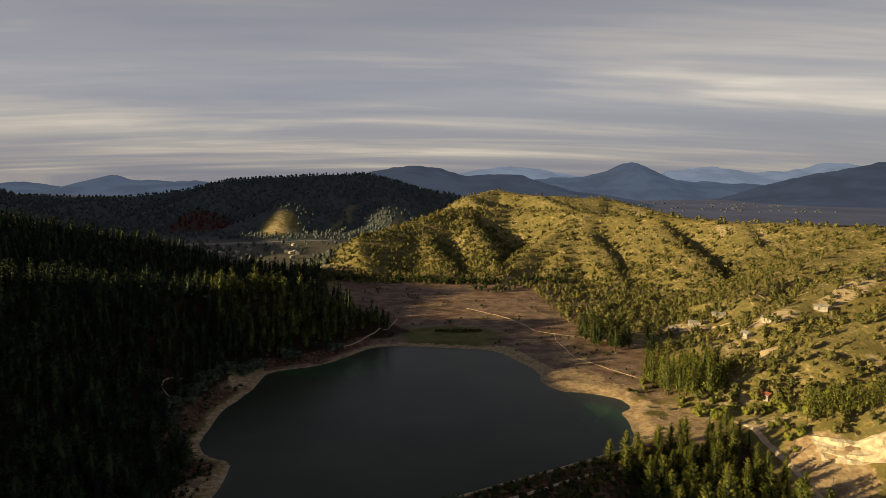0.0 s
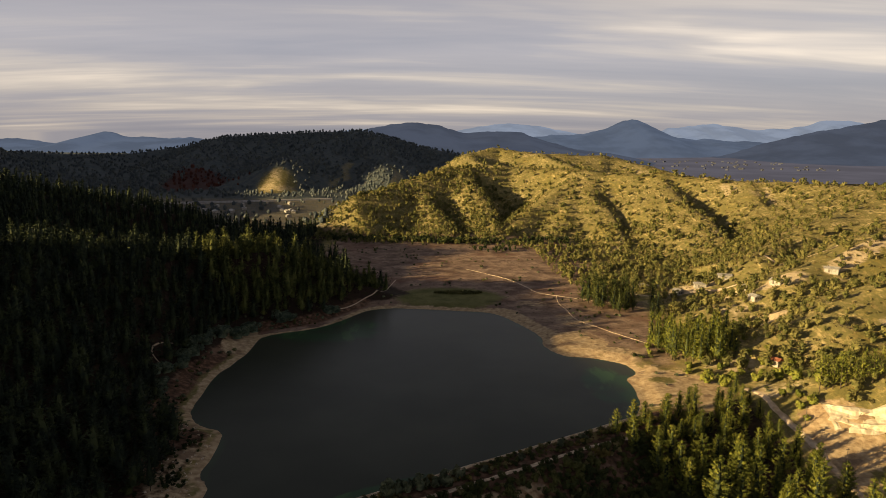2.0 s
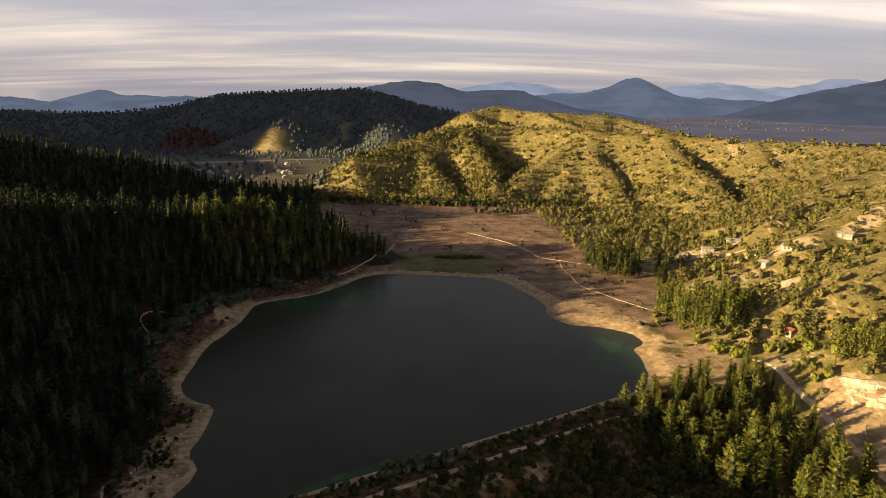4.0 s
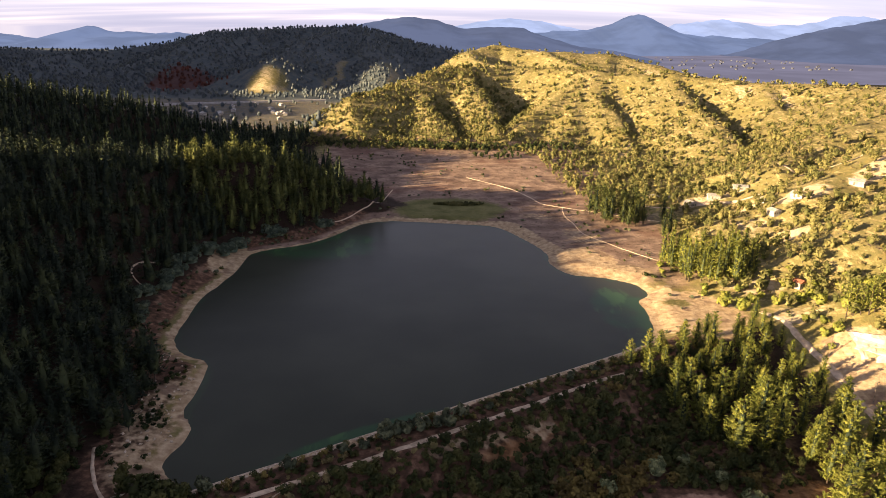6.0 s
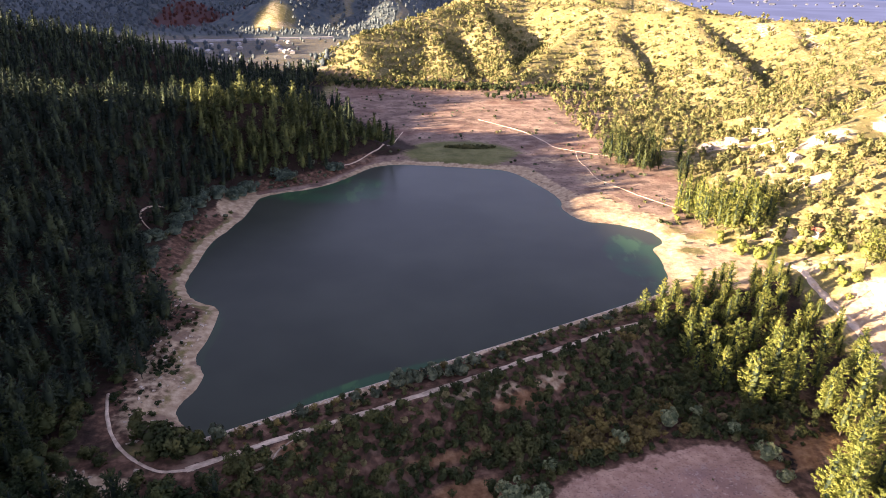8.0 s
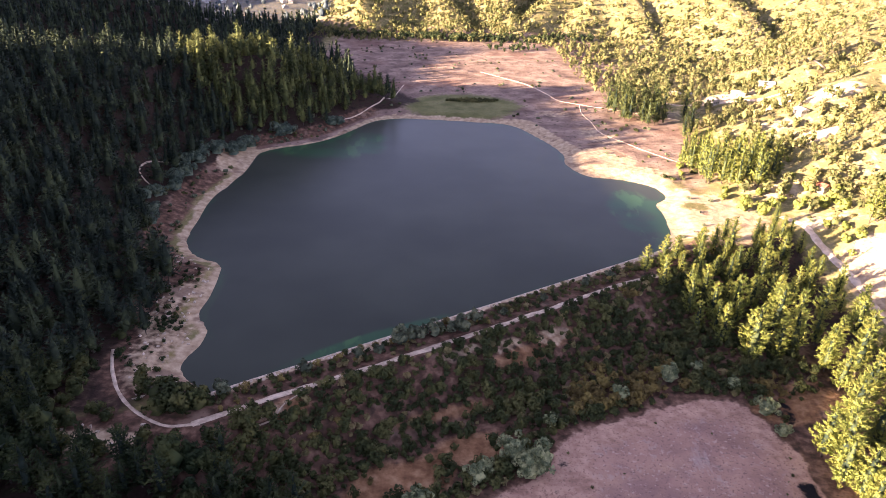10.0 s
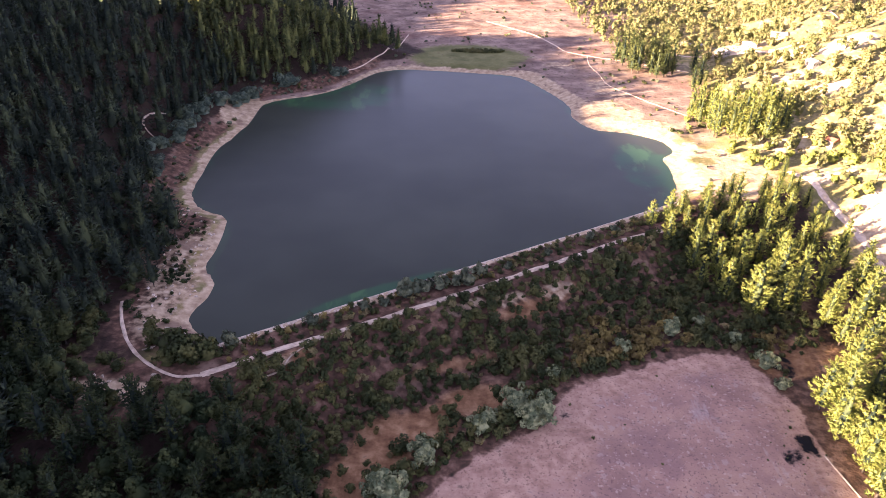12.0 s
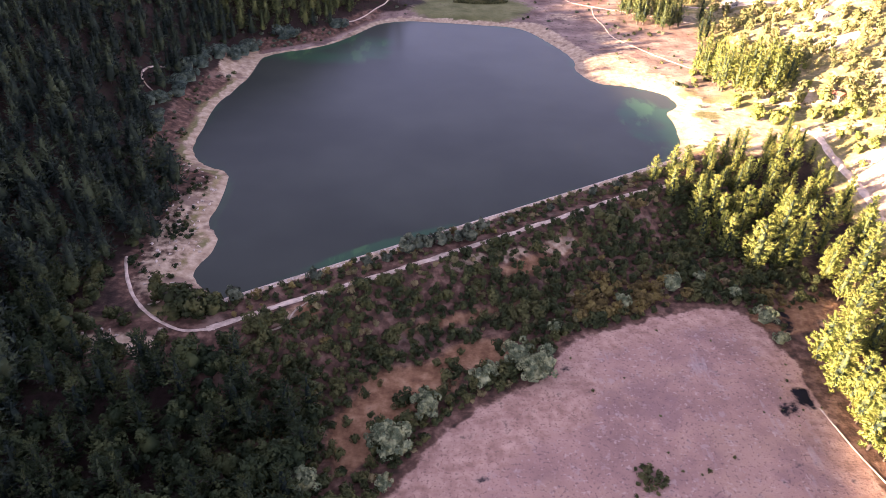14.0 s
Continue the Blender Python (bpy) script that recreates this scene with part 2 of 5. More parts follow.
LEAF_DRY = foliage("dry_bush_leaves", (0.115, 0.112, 0.046), (0.185, 0.165, 0.068), (0.29, 0.235, 0.105), 8)
LEAF_SILVER = foliage("silvery_leaves", (0.085, 0.12, 0.06), (0.18, 0.215, 0.11), (0.38, 0.40, 0.20), 2.0)
LEAF_RUST = foliage("rust_leaves", (0.11, 0.083, 0.03), (0.19, 0.142, 0.045), (0.27, 0.215, 0.065), 5)
RED = foliage("burnt_pine_needles", (0.06, 0.022, 0.018), (0.10, 0.034, 0.026), (0.13, 0.055, 0.04), 20)
BARK = plain("bark", (0.045, 0.034, 0.026), (0.105, 0.08, 0.06), 0.8, 0.9, 0.05)
TRACK = plain("track_dirt", (0.50, 0.38, 0.27), (0.72, 0.575, 0.42), 2.2, 0.95, 0.06)
STONE = plain("dam_stone", (0.40, 0.32, 0.235), (0.66, 0.55, 0.42), 1.1, 0.9, 0.08)
TARMAC = plain("tarmac", (0.27, 0.26, 0.255), (0.36, 0.345, 0.33), 4, 0.9)
PLASTER = plain("white_plaster", (0.30, 0.28, 0.25), (0.44, 0.42, 0.38), 1.4, 0.8)
ROOF = plain("tin_roof", (0.25, 0.24, 0.23), (0.40, 0.38, 0.36), 1.2, 0.5, 0.0, 0.5)
ROOF_RED = plain("clay_roof", (0.26, 0.09, 0.05), (0.38, 0.15, 0.09), 1.0, 0.85)
LEAF_OLIVE = foliage("olive_tree_leaves", (0.078, 0.09, 0.03), (0.14, 0.143, 0.048), (0.235, 0.215, 0.078), 7)
# far needles lifted and blued to carry the haze
PINE_HAZED = foliage("hazed_pine_needles", (0.072, 0.095, 0.112), (0.10, 0.124, 0.138), (0.132, 0.147, 0.138), 25)
LEAF_BLUE = foliage("blue_green_leaves", (0.05, 0.08, 0.06), (0.092, 0.13, 0.092), (0.165, 0.205, 0.135), 3)
SANDSTONE = plain("cut_sand", (0.55, 0.46, 0.33), (0.74, 0.65, 0.50), 3.0, 0.95, 0.15)
REED = foliage("reeds", (0.05, 0.06, 0.02), (0.09, 0.095, 0.03), (0.15, 0.14, 0.05), 6)
TIMBER = plain("grey_timber", (0.10, 0.085, 0.07), (0.2, 0.17, 0.14), 0.6, 0.9)
# far houses: haze put into the wall colour as a dull blue-grey
HAZY_WALL = plain("hazed_wall", (0.05, 0.056, 0.078), (0.085, 0.092, 0.12), 9)
GLASS_DARK = plain("dark_window", (0.02, 0.022, 0.025), (0.04, 0.042, 0.045), 0.8, 0.1, 0, 0.5)


# ------------------------------------------------------------ numbers of the land
def lattice(x, y, seed):
    """Smooth value noise from 0 to 1 on a unit lattice, for arrays."""
    xi, yi = np.floor(x).astype(np.int64), np.floor(y).astype(np.int64)
    fx, fy = x - xi, y - yi
    fx, fy = fx * fx * (3 - 2 * fx), fy * fy * (3 - 2 * fy)

    def at(i, j):
        h = (i * 374761393 + j * 668265263 + seed * 1274126177) & 0xFFFFFFFF
        h = ((h ^ (h >> 13)) * 1103515245) & 0xFFFFFFFF
        return ((h ^ (h >> 16)) & 0xFFFF) / 65535.0
    a = at(xi, yi) * (1 - fx) + at(xi + 1, yi) * fx
    b = at(xi, yi + 1) * (1 - fx) + at(xi + 1, yi + 1) * fx
    return a * (1 - fy) + b * fy


def fbm(x, y, size, seed=0, octaves=4):
    """Layered noise from -1 to 1 with lumps of about size metres."""
    out, amp, total = 0.0, 1.0, 0.0
    for o in range(octaves):
        k = 2.0 ** o / size
        out = out + amp * (lattice(x * k + o * 17.3, y * k - o * 9.1, seed + o) * 2 - 1)
        total += amp
        amp *= 0.5
    return out / total


def smooth(v, lo, hi):
    u = np.clip((v - lo) / (hi - lo), 0, 1)
    return u * u * (3 - 2 * u)


def curve(points, n, closed=False):
    """A smooth line through the points, n steps to each."""
    p = np.array(points, float)
    m = len(p)
    out = []
    for i in range(m if closed else m - 1):
        if closed:
            a, b, c, d = (p[(i + j) % m] for j in (-1, 0, 1, 2))
        else:
            a, b, c, d = p[max(i - 1, 0)], p[i], p[i + 1], p[min(i + 2, m - 1)]
        for u in np.arange(n) / n:
            out.append(0.5 * (2 * b + (c - a) * u + (2 * a - 5 * b + 4 * c - d) * u * u + (3 * b - 3 * c + d - a) * u ** 3))
    if not closed:
        out.append(p[-1])
    return np.array(out)


def line_distance(x, y, pts, closed=False):
    """Distance from places to a line of points, and the height along it where the points have one."""
    best, level = np.full(x.shape, 1e9), np.zeros(x.shape)
    ends = list(range(len(pts))) if closed else list(range(len(pts) - 1))
    for i in ends:
        a, b = pts[i], pts[(i + 1) % len(pts)]
        dx, dy = b[0] - a[0], b[1] - a[1]
        u = np.clip(((x - a[0]) * dx + (y - a[1]) * dy) / (dx * dx + dy * dy + 1e-9), 0, 1)
        d = np.hypot(x - a[0] - u * dx, y - a[1] - u * dy)
        near = d < best
        best = np.where(near, d, best)
        if len(a) > 2:
            level = np.where(near, a[2] + u * (b[2] - a[2]), level)
    return best, level


def ridge_distance(x, y, pts):
    """As line_distance, with how far east of the line each place lies."""
    best, level, side = np.full(x.shape, 1e9), np.zeros(x.shape), np.zeros(x.shape)
    for a, b in zip(pts, pts[1:]):
        dx, dy = b[0] - a[0], b[1] - a[1]
        u = np.clip(((x - a[0]) * dx + (y - a[1]) * dy) / (dx * dx + dy * dy), 0, 1)
        ex, ey = x - a[0] - u * dx, y - a[1] - u * dy
        d = np.hypot(ex, ey)
        near = d < best
        best, level, side = np.where(near, d, best), np.where(near, a[2] + u * (b[2] - a[2]), level), np.where(near, ex, side)
    return best, level, side


def inside(x, y, pts):
    hit = np.zeros(x.shape, bool)
    for i in range(len(pts)):
        (x0, y0), (x1, y1) = pts[i - 1][:2], pts[i][:2]
        cross = ((y0 > y) != (y1 > y))
        hit ^= cross & (x < (x1 - x0) * (y - y0) / (y1 - y0 + 1e-12) + x0)
    return hit


SHORE = curve([(-60, 155), (-48, 163), (-33, 172), (-16, 181), (1, 192.5), (21, 205), (41, 217.5), (65, 233), (80, 243), (89, 250),
               (95, 265), (97, 283), (97, 294), (104, 302), (102, 316), (88, 326), (73, 330), (65, 346), (65, 368), (54, 398),
               (41, 420), (18, 426), (-10, 430), (-28, 431), (-43, 423), (-54, 403), (-64, 386), (-76, 374.5), (-88, 368), (-98, 357),
               (-98, 332), (-101, 308), (-104, 291), (-102, 270), (-101, 252), (-96, 240), (-90, 234), (-82, 229.5), (-79, 220), (-78, 205),
               (-78, 194), (-73, 186), (-72, 178), (-74, 166), (-68, 158)], 5, True)
FIELD = curve([(-34, 40), (-16, 88), (-6, 107), (2, 117), (16, 127), (26, 135), (34, 147), (50, 154), (75, 163), (87, 160),
               (92, 146), (94, 130), (95, 112), (98, 90), (100, 40), (40, 10)], 6, True)
DAM_A, DAM_B = (-64.0, 153.0), (92.0, 250.0)                    # the dam's water line, from end to end

# ridges and spurs: places and heights along each, then how steeply the sides fall
RIDGES = [
    ([(-200, -80, 38), (-240, 80, 46), (-236, 230, 62), (-196, 319, 54), (-150, 366, 43), (-98, 412, 42), (-56, 440, 20), (-36, 456, 6)], 0.46),
    ([(-430, -300, 98), (-415, 10, 120), (-412, 80, 116), (-408, 150, 114), (-404, 210, 111), (-402, 262, 106), (-400, 328, 78), (-398, 450, 94), (-380, 500, 84), (-357, 575, 64), (-340, 618, 56), (-318, 650, 48), (-285, 682, 37), (-240, 722, 18), (-200, 745, 10)], 0.50),
    ([(-145, 785, 16), (-98, 802, 42), (-49, 868, 54), (18, 930, 73)], 0.50),
    ([(42, 925, 73), (59, 850, 47), (67, 790, 29), (74, 722, 12)], 0.5, 1.25),
    ([(-26, 892, 57), (-8, 845, 44), (5, 800, 28), (22, 745, 13)], 0.46, 1.2),
    ([(18, 930, 73), (110, 960, 76), (160, 930, 76), (208, 880, 74)], 0.75),
    ([(208, 880, 74), (162, 850, 54), (114, 790, 31), (79, 722, 10)], 0.6),
    ([(200, 872, 68), (180, 835, 50), (155, 775, 29), (131, 715, 10)], 0.4),
    ([(110, 960, 76), (66, 1110, 78), (64, 1250, 90), (119, 1300, 101), (190, 1250, 90), (222, 1060, 74), (208, 880, 74)], 0.7),
    ([(190, 1250, 90), (323, 1250, 88), (420, 1180, 60)], 0.45),
    ([(208, 880, 74), (200, 830, 54), (199, 775, 36), (202, 715, 19), (200, 670, 8)], 0.42, 1.3),
    ([(208, 880, 74), (294, 850, 76)], 0.75),
    ([(294, 850, 76), (286, 800, 61), (287, 740, 46), (284, 680, 38), (274, 610, 24)], 0.44, 1.3),
    ([(294, 850, 76), (380, 800, 68)], 0.75),
    ([(380, 800, 68), (367, 740, 55), (356, 690, 41), (342, 630, 29)], 0.44, 1.3),
    ([(380, 800, 68), (428, 760, 70), (440, 680, 73)], 0.55),
    ([(440, 680, 73), (430, 600, 73), (425, 480, 76), (410, 350, 76), (400, 200, 74), (420, 0, 70), (430, -300, 70)], 0.40),
    ([(430, 600, 73), (333, 540, 54), (277, 500, 39), (237, 470, 31), (205, 465, 14)], 0.42),
    ([(425, 480, 76), (310, 440, 53), (266, 420, 41), (223, 396, 30), (190, 390, 16)], 0.42),
    ([(410, 350, 76), (310, 345, 55), (247, 338, 39), (207, 320, 28), (178, 316, 19), (155, 310, 9)], 0.42),
    ([(400, 200, 74), (300, 235, 48), (235, 255, 27), (190, 268, 15)], 0.42),
    # unseen ridge west of the view, added to keep the far valley shaded
    ([(-640, 540, 100), (-700, 800, 122), (-830, 1050, 122), (-1000, 1300, 150)], 0.5),
    ([(-1190, 1900, 62), (-880, 1900, 58), (-735, 2060, 82), (-600, 2000, 112), (-400, 1990, 124), (-209, 2000, 133), (-44, 1900, 95), (130, 1780, 60)], 0.26),
    ([(-209, 2000, 133), (-285, 1620, 96), (-303, 1310, 58), (-285, 1215, 14)], 0.38),
    ([(-209, 2000, 133), (-120, 1560, 72), (-80, 1280, 24), (-60, 1120, 10)], 0.33),
    ([(-600, 2000, 112), (-560, 1560, 70), (-470, 1290, 26)], 0.33),
    ([(-880, 1900, 58), (-860, 1400, 50), (-760, 1050, 40)], 0.30),
    # unseen mountain far to the west, added to shade the far wooded spurs
    ([(-1790, 735, 420), (-1800, 900, 520), (-1850, 1200, 620), (-1950, 1600, 640), (-2350, 2400, 620)], 1.1),
]


def shore_distance(x, y):
    """Metres from the shore, minus in the water."""
    d = np.full(x.shape, 400.0)
    near = (np.abs(x) < 260) & (y > 0) & (y < 620)
    dn, _ = line_distance(x[near], y[near], SHORE, True)
    dn[inside(x[near], y[near], SHORE)] *= -1
    d[near] = np.minimum(dn, 400)
    return d


def below_dam(x, y):
    """Metres downstream of the dam's water line, and the place along it from 0 to 1."""
    dx, dy = DAM_B[0] - DAM_A[0], DAM_B[1] - DAM_A[1]
    n = math.hypot(dx, dy)
    return ((x - DAM_A[0]) * dy - (y - DAM_A[1]) * dx) / n, ((x - DAM_A[0]) * dx + (y - DAM_A[1]) * dy) / n / n


def land(x, y, d=None):
    """The height of the ground."""
    x, y = np.asarray(x, float), np.asarray(y, float)
    if d is None:
        d = shore_distance(x, y)
    s, u = below_dam(x, y)
    floor = 2.2 + 0.010 * np.clip(y - 430, 0, 1000) + 0.03 * np.clip(np.abs(x - 40) - 120, 0, 120)
    low = -6.5 + 0.03 * np.clip(np.abs(x - 45) - 70, 0, 200)
    h = floor + (low - floor) * smooth(s, 15, 40)
    wx, wy = x + 7 * fbm(x, y, 45, 3, 3), y + 7 * fbm(x, y, 45, 8, 3)
    hills = np.full(x.shape, -50.0)
    for pts, k, *other in RIDGES:
        reach = max(p[2] for p in pts) / k + 80
        xs, ys = [p[0] for p in pts], [p[1] for p in pts]
        near = (x > min(xs) - reach) & (x < max(xs) + reach) & (y > min(ys) - reach) & (y < max(ys) + reach)
        dist, level, side = ridge_distance(wx[near], wy[near], pts)
        if other:                                   # a steeper eastern flank
            k = k + (other[0] - k) * smooth(side, -4, 12)
        v = level - k * (np.sqrt(dist * dist + 81) - 9)
        w = hills[near]
        t = np.clip(0.5 + 0.5 * (v - w) / 4.0, 0, 1)
        hills[near] = w + (v - w) * t + 4.0 * t * (1 - t)
    rough = fbm(x, y, 70, 11, 5) * np.clip(hills / 30, 0.05, 1.6)
    t = np.clip(0.5 + 0.5 * (hills - h) / 6.0, 0, 1)
    h = h + (hills - h) * t + 6.0 * t * (1 - t) * smooth(hills, -20, 5)
    h = h + rough * 2.6 + fbm(x, y, 9, 21, 3) * 0.25
    # beach, lake bed and the dam's flat crest
    dry = np.clip(d, 0, 400)
    shore = np.minimum(h, 0.14 * dry + 0.011 * dry * dry + 0.05)
    h = np.where(d > 0, np.where(d < 60, shore, h), np.maximum(-3.0, 0.35 * d) - 0.05)
    crest = smooth(u, -0.03, 0.03) * (1 - smooth(u, 0.97, 1.03)) * smooth(s, 0.5, 2.5) * (1 - smooth(s, 14, 17))
    return h + (1.9 - h) * crest


def height_at(x, y):
    return float(land(np.array([x]), np.array([y]))[0])


def graded(lo, core_lo, core_hi, hi, step, grow_lo, grow_hi):
    """Grid lines: even in the middle, wider and wider towards both ends."""
    mid = list(np.arange(core_lo, core_hi + 0.01, step))
    up, s = [mid[-1]], step
    while up[-1] < hi:
        s *= grow_hi
        up.append(up[-1] + s)
    down, s = [mid[0]], step
    while down[-1] > lo:
        s *= grow_lo
        down.append(down[-1] - s)
    return np.array(down[:0:-1] + mid + up[1:])


def mesh_np(name, v, f, mats, index=None, shade=False, soft=None):
    """A mesh from arrays: places, faces of three or four corners, each face's material, and the normals that round a crown."""
    me = bpy.data.meshes.new(name)
    v, f = np.asarray(v, np.float32), np.asarray(f, np.int32)
    me.vertices.add(len(v))
    me.vertices.foreach_set("co", v.ravel())
    k = f.shape[1]
    me.loops.add(f.size)
    me.loops.foreach_set("vertex_index", f.ravel())
    me.polygons.add(len(f))
    me.polygons.foreach_set("loop_start", np.arange(0, f.size, k, dtype=np.int32))
    me.polygons.foreach_set("loop_total", np.full(len(f), k, np.int32))
    for m in mats:
        me.materials.append(m)
    if index is not None:
        me.polygons.foreach_set("material_index", np.asarray(index, np.int32))
    me.polygons.foreach_set("use_smooth", np.full(len(f), shade or soft is not None))
    me.update(calc_edges=True)
    if soft is not None:
        me.normals_split_custom_set_from_vertices(np.asarray(soft, np.float32).tolist())
    return me


def grid_faces(rows, cols):
    i = np.arange((rows - 1) * (cols - 1))
    r, c = i // (cols - 1), i % (cols - 1)
    a = r * cols + c
    return np.stack([a, a + 1, a + cols + 1, a + cols], 1)


def attribute(me, name, values):
    me.attributes.new(name, "FLOAT", "POINT").data.foreach_set("value", np.asarray(values, np.float32))


def blob(x, y, cx, cy, rx, ry, turn=0.0):
    """A soft-edged oval zone: 1 inside, 0 outside."""
    c, s = math.cos(radians(turn)), math.sin(radians(turn))
    a, b = (x - cx) * c + (y - cy) * s, -(x - cx) * s + (y - cy) * c
    return 1 - smooth(np.hypot(a / rx, b / ry), 0.6, 1.25)


def wood_edge(y):
    """How far east the woods of the western hills reach."""
    return -150 + 0.12 * (y - 700) + 0.3 * np.clip(y - 1050, 0, 1000)


FAR_ROAD = [(-520, 978), (-424, 1003), (-352, 1030), (-239, 1083), (-170, 1115)]


def scars(x, y):
    """Thin bare lines down the far wooded spurs."""
    out = np.zeros(x.shape)
    near = (y > 1000) & (y < 1800) & (x < 250) & (x > -450)
    for pts in (((-190, 1560), (-196, 1480), (-182, 1420), (-200, 1350), (-196, 1290)), ((-95, 1480), (-70, 1400), (-78, 1330), (-60, 1250)), ((-330, 1500), (-350, 1420), (-330, 1360))):
        out[near] = np.maximum(out[near], 1 - smooth(line_distance(x[near], y[near], np.array(pts, float))[0], 4, 15))
    return out


def zones(x, y, h, d):
    """Where each kind of ground lies."""
    s, u = below_dam(x, y)
    z = {}
    hole = 3.8 + 3.0 * fbm(x, y, 40, 31, 2) + 4.5 * smooth(x, 30, 60) * (y > 280) - 0.9 * (x < -60)
    z["sand"] = np.maximum.reduce([(1 - smooth(d, hole * 0.8, hole * 1.6)) * (1 - 0.5 * np.exp(-((d - 5.0 - 1.6 * fbm(x, y, 18, 33, 2)) / 0.9) ** 2)), blob(x, y, 116, 275, 24, 30), 0.56 * blob(x, y, -84, 190, 10, 36), 0.62 * blob(x, y, -79, 166, 10, 16), 0.7 * blob(x, y, -84, 133, 13, 4.5), 0.6 * blob(x, y, -76, 130, 6, 4),
                                   blob(x, y, -106, 345, 9, 24), blob(x, y, 84, 348, 18, 24), 0.75 * blob(x, y, 104, 318, 14, 26), 0.55 * blob(x, y, 92, 392, 12, 24, 15), 0.5 * blob(x, y, 72, 440, 16, 10), 0.4 * blob(x, y, -80, 158, 12, 10), blob(x, y, 165, 232, 16, 24), 0.62 * blob(x, y, 6, 173, 9, 2.6, 31), 0.62 * blob(x, y, 20, 179, 7, 3, 40), 0.6 * blob(x, y, 35, 186, 8, 3.5, 31), 0.62 * blob(x, y, -45, 144, 7, 2.4, 40)]) * (d > -2) * (d < 60) \
        + 0.95 * np.maximum(blob(x, y, 168, 230, 18, 22), blob(x, y, 158, 214, 8, 30)) * (d > 50)
    z["sand"] = z["sand"] * (1 - 0.75 * np.maximum(blob(x, y, 113, 287, 8, 5), 0.8 * blob(x, y, 112, 316, 6, 9)))
    flat = (1 - smooth(h, 7, 13)) * smooth(y, 300, 360) * (1 - smooth(y, 700, 800)) * (1 - smooth(x, 128, 165)) * smooth(x, -120, -90)
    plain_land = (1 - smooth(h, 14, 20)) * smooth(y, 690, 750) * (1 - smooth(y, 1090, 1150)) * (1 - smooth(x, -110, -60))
    # far plain's pale brown halved: darker for its scrub and the hills' shade
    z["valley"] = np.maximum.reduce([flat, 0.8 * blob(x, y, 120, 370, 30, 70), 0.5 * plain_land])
    z["green"] = blob(x, y, 13, 456, 42, 33)
    rim = -86 + np.clip((y - 350) * 0.55, 0, 64) - np.clip((y - 465) * 0.6, 0, 100)
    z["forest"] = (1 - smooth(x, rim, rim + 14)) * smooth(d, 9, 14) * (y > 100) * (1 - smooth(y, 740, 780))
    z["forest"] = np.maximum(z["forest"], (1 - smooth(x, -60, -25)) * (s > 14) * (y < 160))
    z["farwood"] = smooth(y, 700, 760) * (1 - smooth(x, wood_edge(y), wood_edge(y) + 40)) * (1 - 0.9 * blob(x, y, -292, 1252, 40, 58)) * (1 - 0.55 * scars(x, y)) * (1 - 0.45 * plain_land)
    z["scorched"] = blob(x, y, -470, 1340, 62, 130) * z["farwood"]
    z["scrub"] = np.maximum(np.maximum(0.3 * blob(x, y, -90, 150, 22, 22), blob(x, y, -76, 134, 24, 11)) * (d > 4), smooth(s, 1.5, 4) * smooth(x, -72 + 0.5 * np.clip(s - 14, 0, 60), -60 + 0.5 * np.clip(s - 14, 0, 60)) * (1 - smooth(x, 95, 130)) * (y > -200))
    z["scrub"] = np.maximum(z["scrub"], (1 - smooth(d, 13 + 5 * (y < 232), 17 + 7 * (y < 232))) * smooth(d, 3, 8) * (1 - smooth(x, -50, -36)) * (y > 150) * (y < 440))
    z["straw"] = np.maximum.reduce([blob(x, y, 97, 158, 10, 7), blob(x, y, -14, 125, 9, 12, -30), blob(x, y, 8, 141, 12, 6, 20), blob(x, y, -4, 131, 8, 7), blob(x, y, -22, 112, 6, 12), 0.8 * blob(x, y, 24, 176, 11, 3.5, 30), 0.8 * blob(x, y, 36, 186, 8, 3.5, 30),
                                    0.7 * blob(x, y, 5, 155, 22, 2.2, 25), 0.8 * blob(x, y, -40, 146, 7, 4, 30), 0.7 * blob(x, y, 108, 165, 9, 7)])
    z["forest"] = np.maximum(z["forest"], smooth(x, 92, 98) * (1 - smooth(x, 138, 150)) * (y < 262) * smooth(d, 8, 14))
    edge, _ = line_distance(x, y, FIELD, True)
    z["field"] = np.where(inside(x, y, FIELD), smooth(edge, -1, 3), 0.45 - 0.15 * edge).clip(0, 1)
    z["mown"] = np.where(inside(x, y, FIELD), smooth(edge - 9 * blob(x, y, 12, 108, 26, 40, -55), 2, 14), 0)
    z["burnt"] = np.maximum.reduce([0.95 * blob(x, y, 90, 128, 2.6, 4.2, 15), 0.5 * blob(x, y, 85, 125, 4.5, 4.5), 0.62 * blob(x, y, 97, 158, 4, 6)])
    z["bare"] = np.maximum.reduce([blob(x, y, 222, 398, 18, 10), blob(x, y, 196, 352, 18, 7, 10), blob(x, y, 205, 430, 20, 9), 0.4 * scars(x, y), 0.5 * blob(x, y, -290, 1236, 44, 16), 0.45 * blob(x, y, -298, 1272, 15, 40),
                                   blob(x, y, 190, 462, 22, 7), blob(x, y, 285, 420, 40, 8, 30), 0.7 * blob(x, y, 152, 300, 16, 8), 0.6 * blob(x, y, 158, 268, 12, 10),
                                   0.55 * smooth(fbm(x, y, 60, 41, 3), 0.25, 0.5) * smooth(x, 150, 200) * (y > 250)])
    z["forest"] = z["forest"] * (1 - blob(x, y, -88, 135, 14, 8) * 0.8)
    return {k: np.clip(v, 0, 1) for k, v in z.items()}


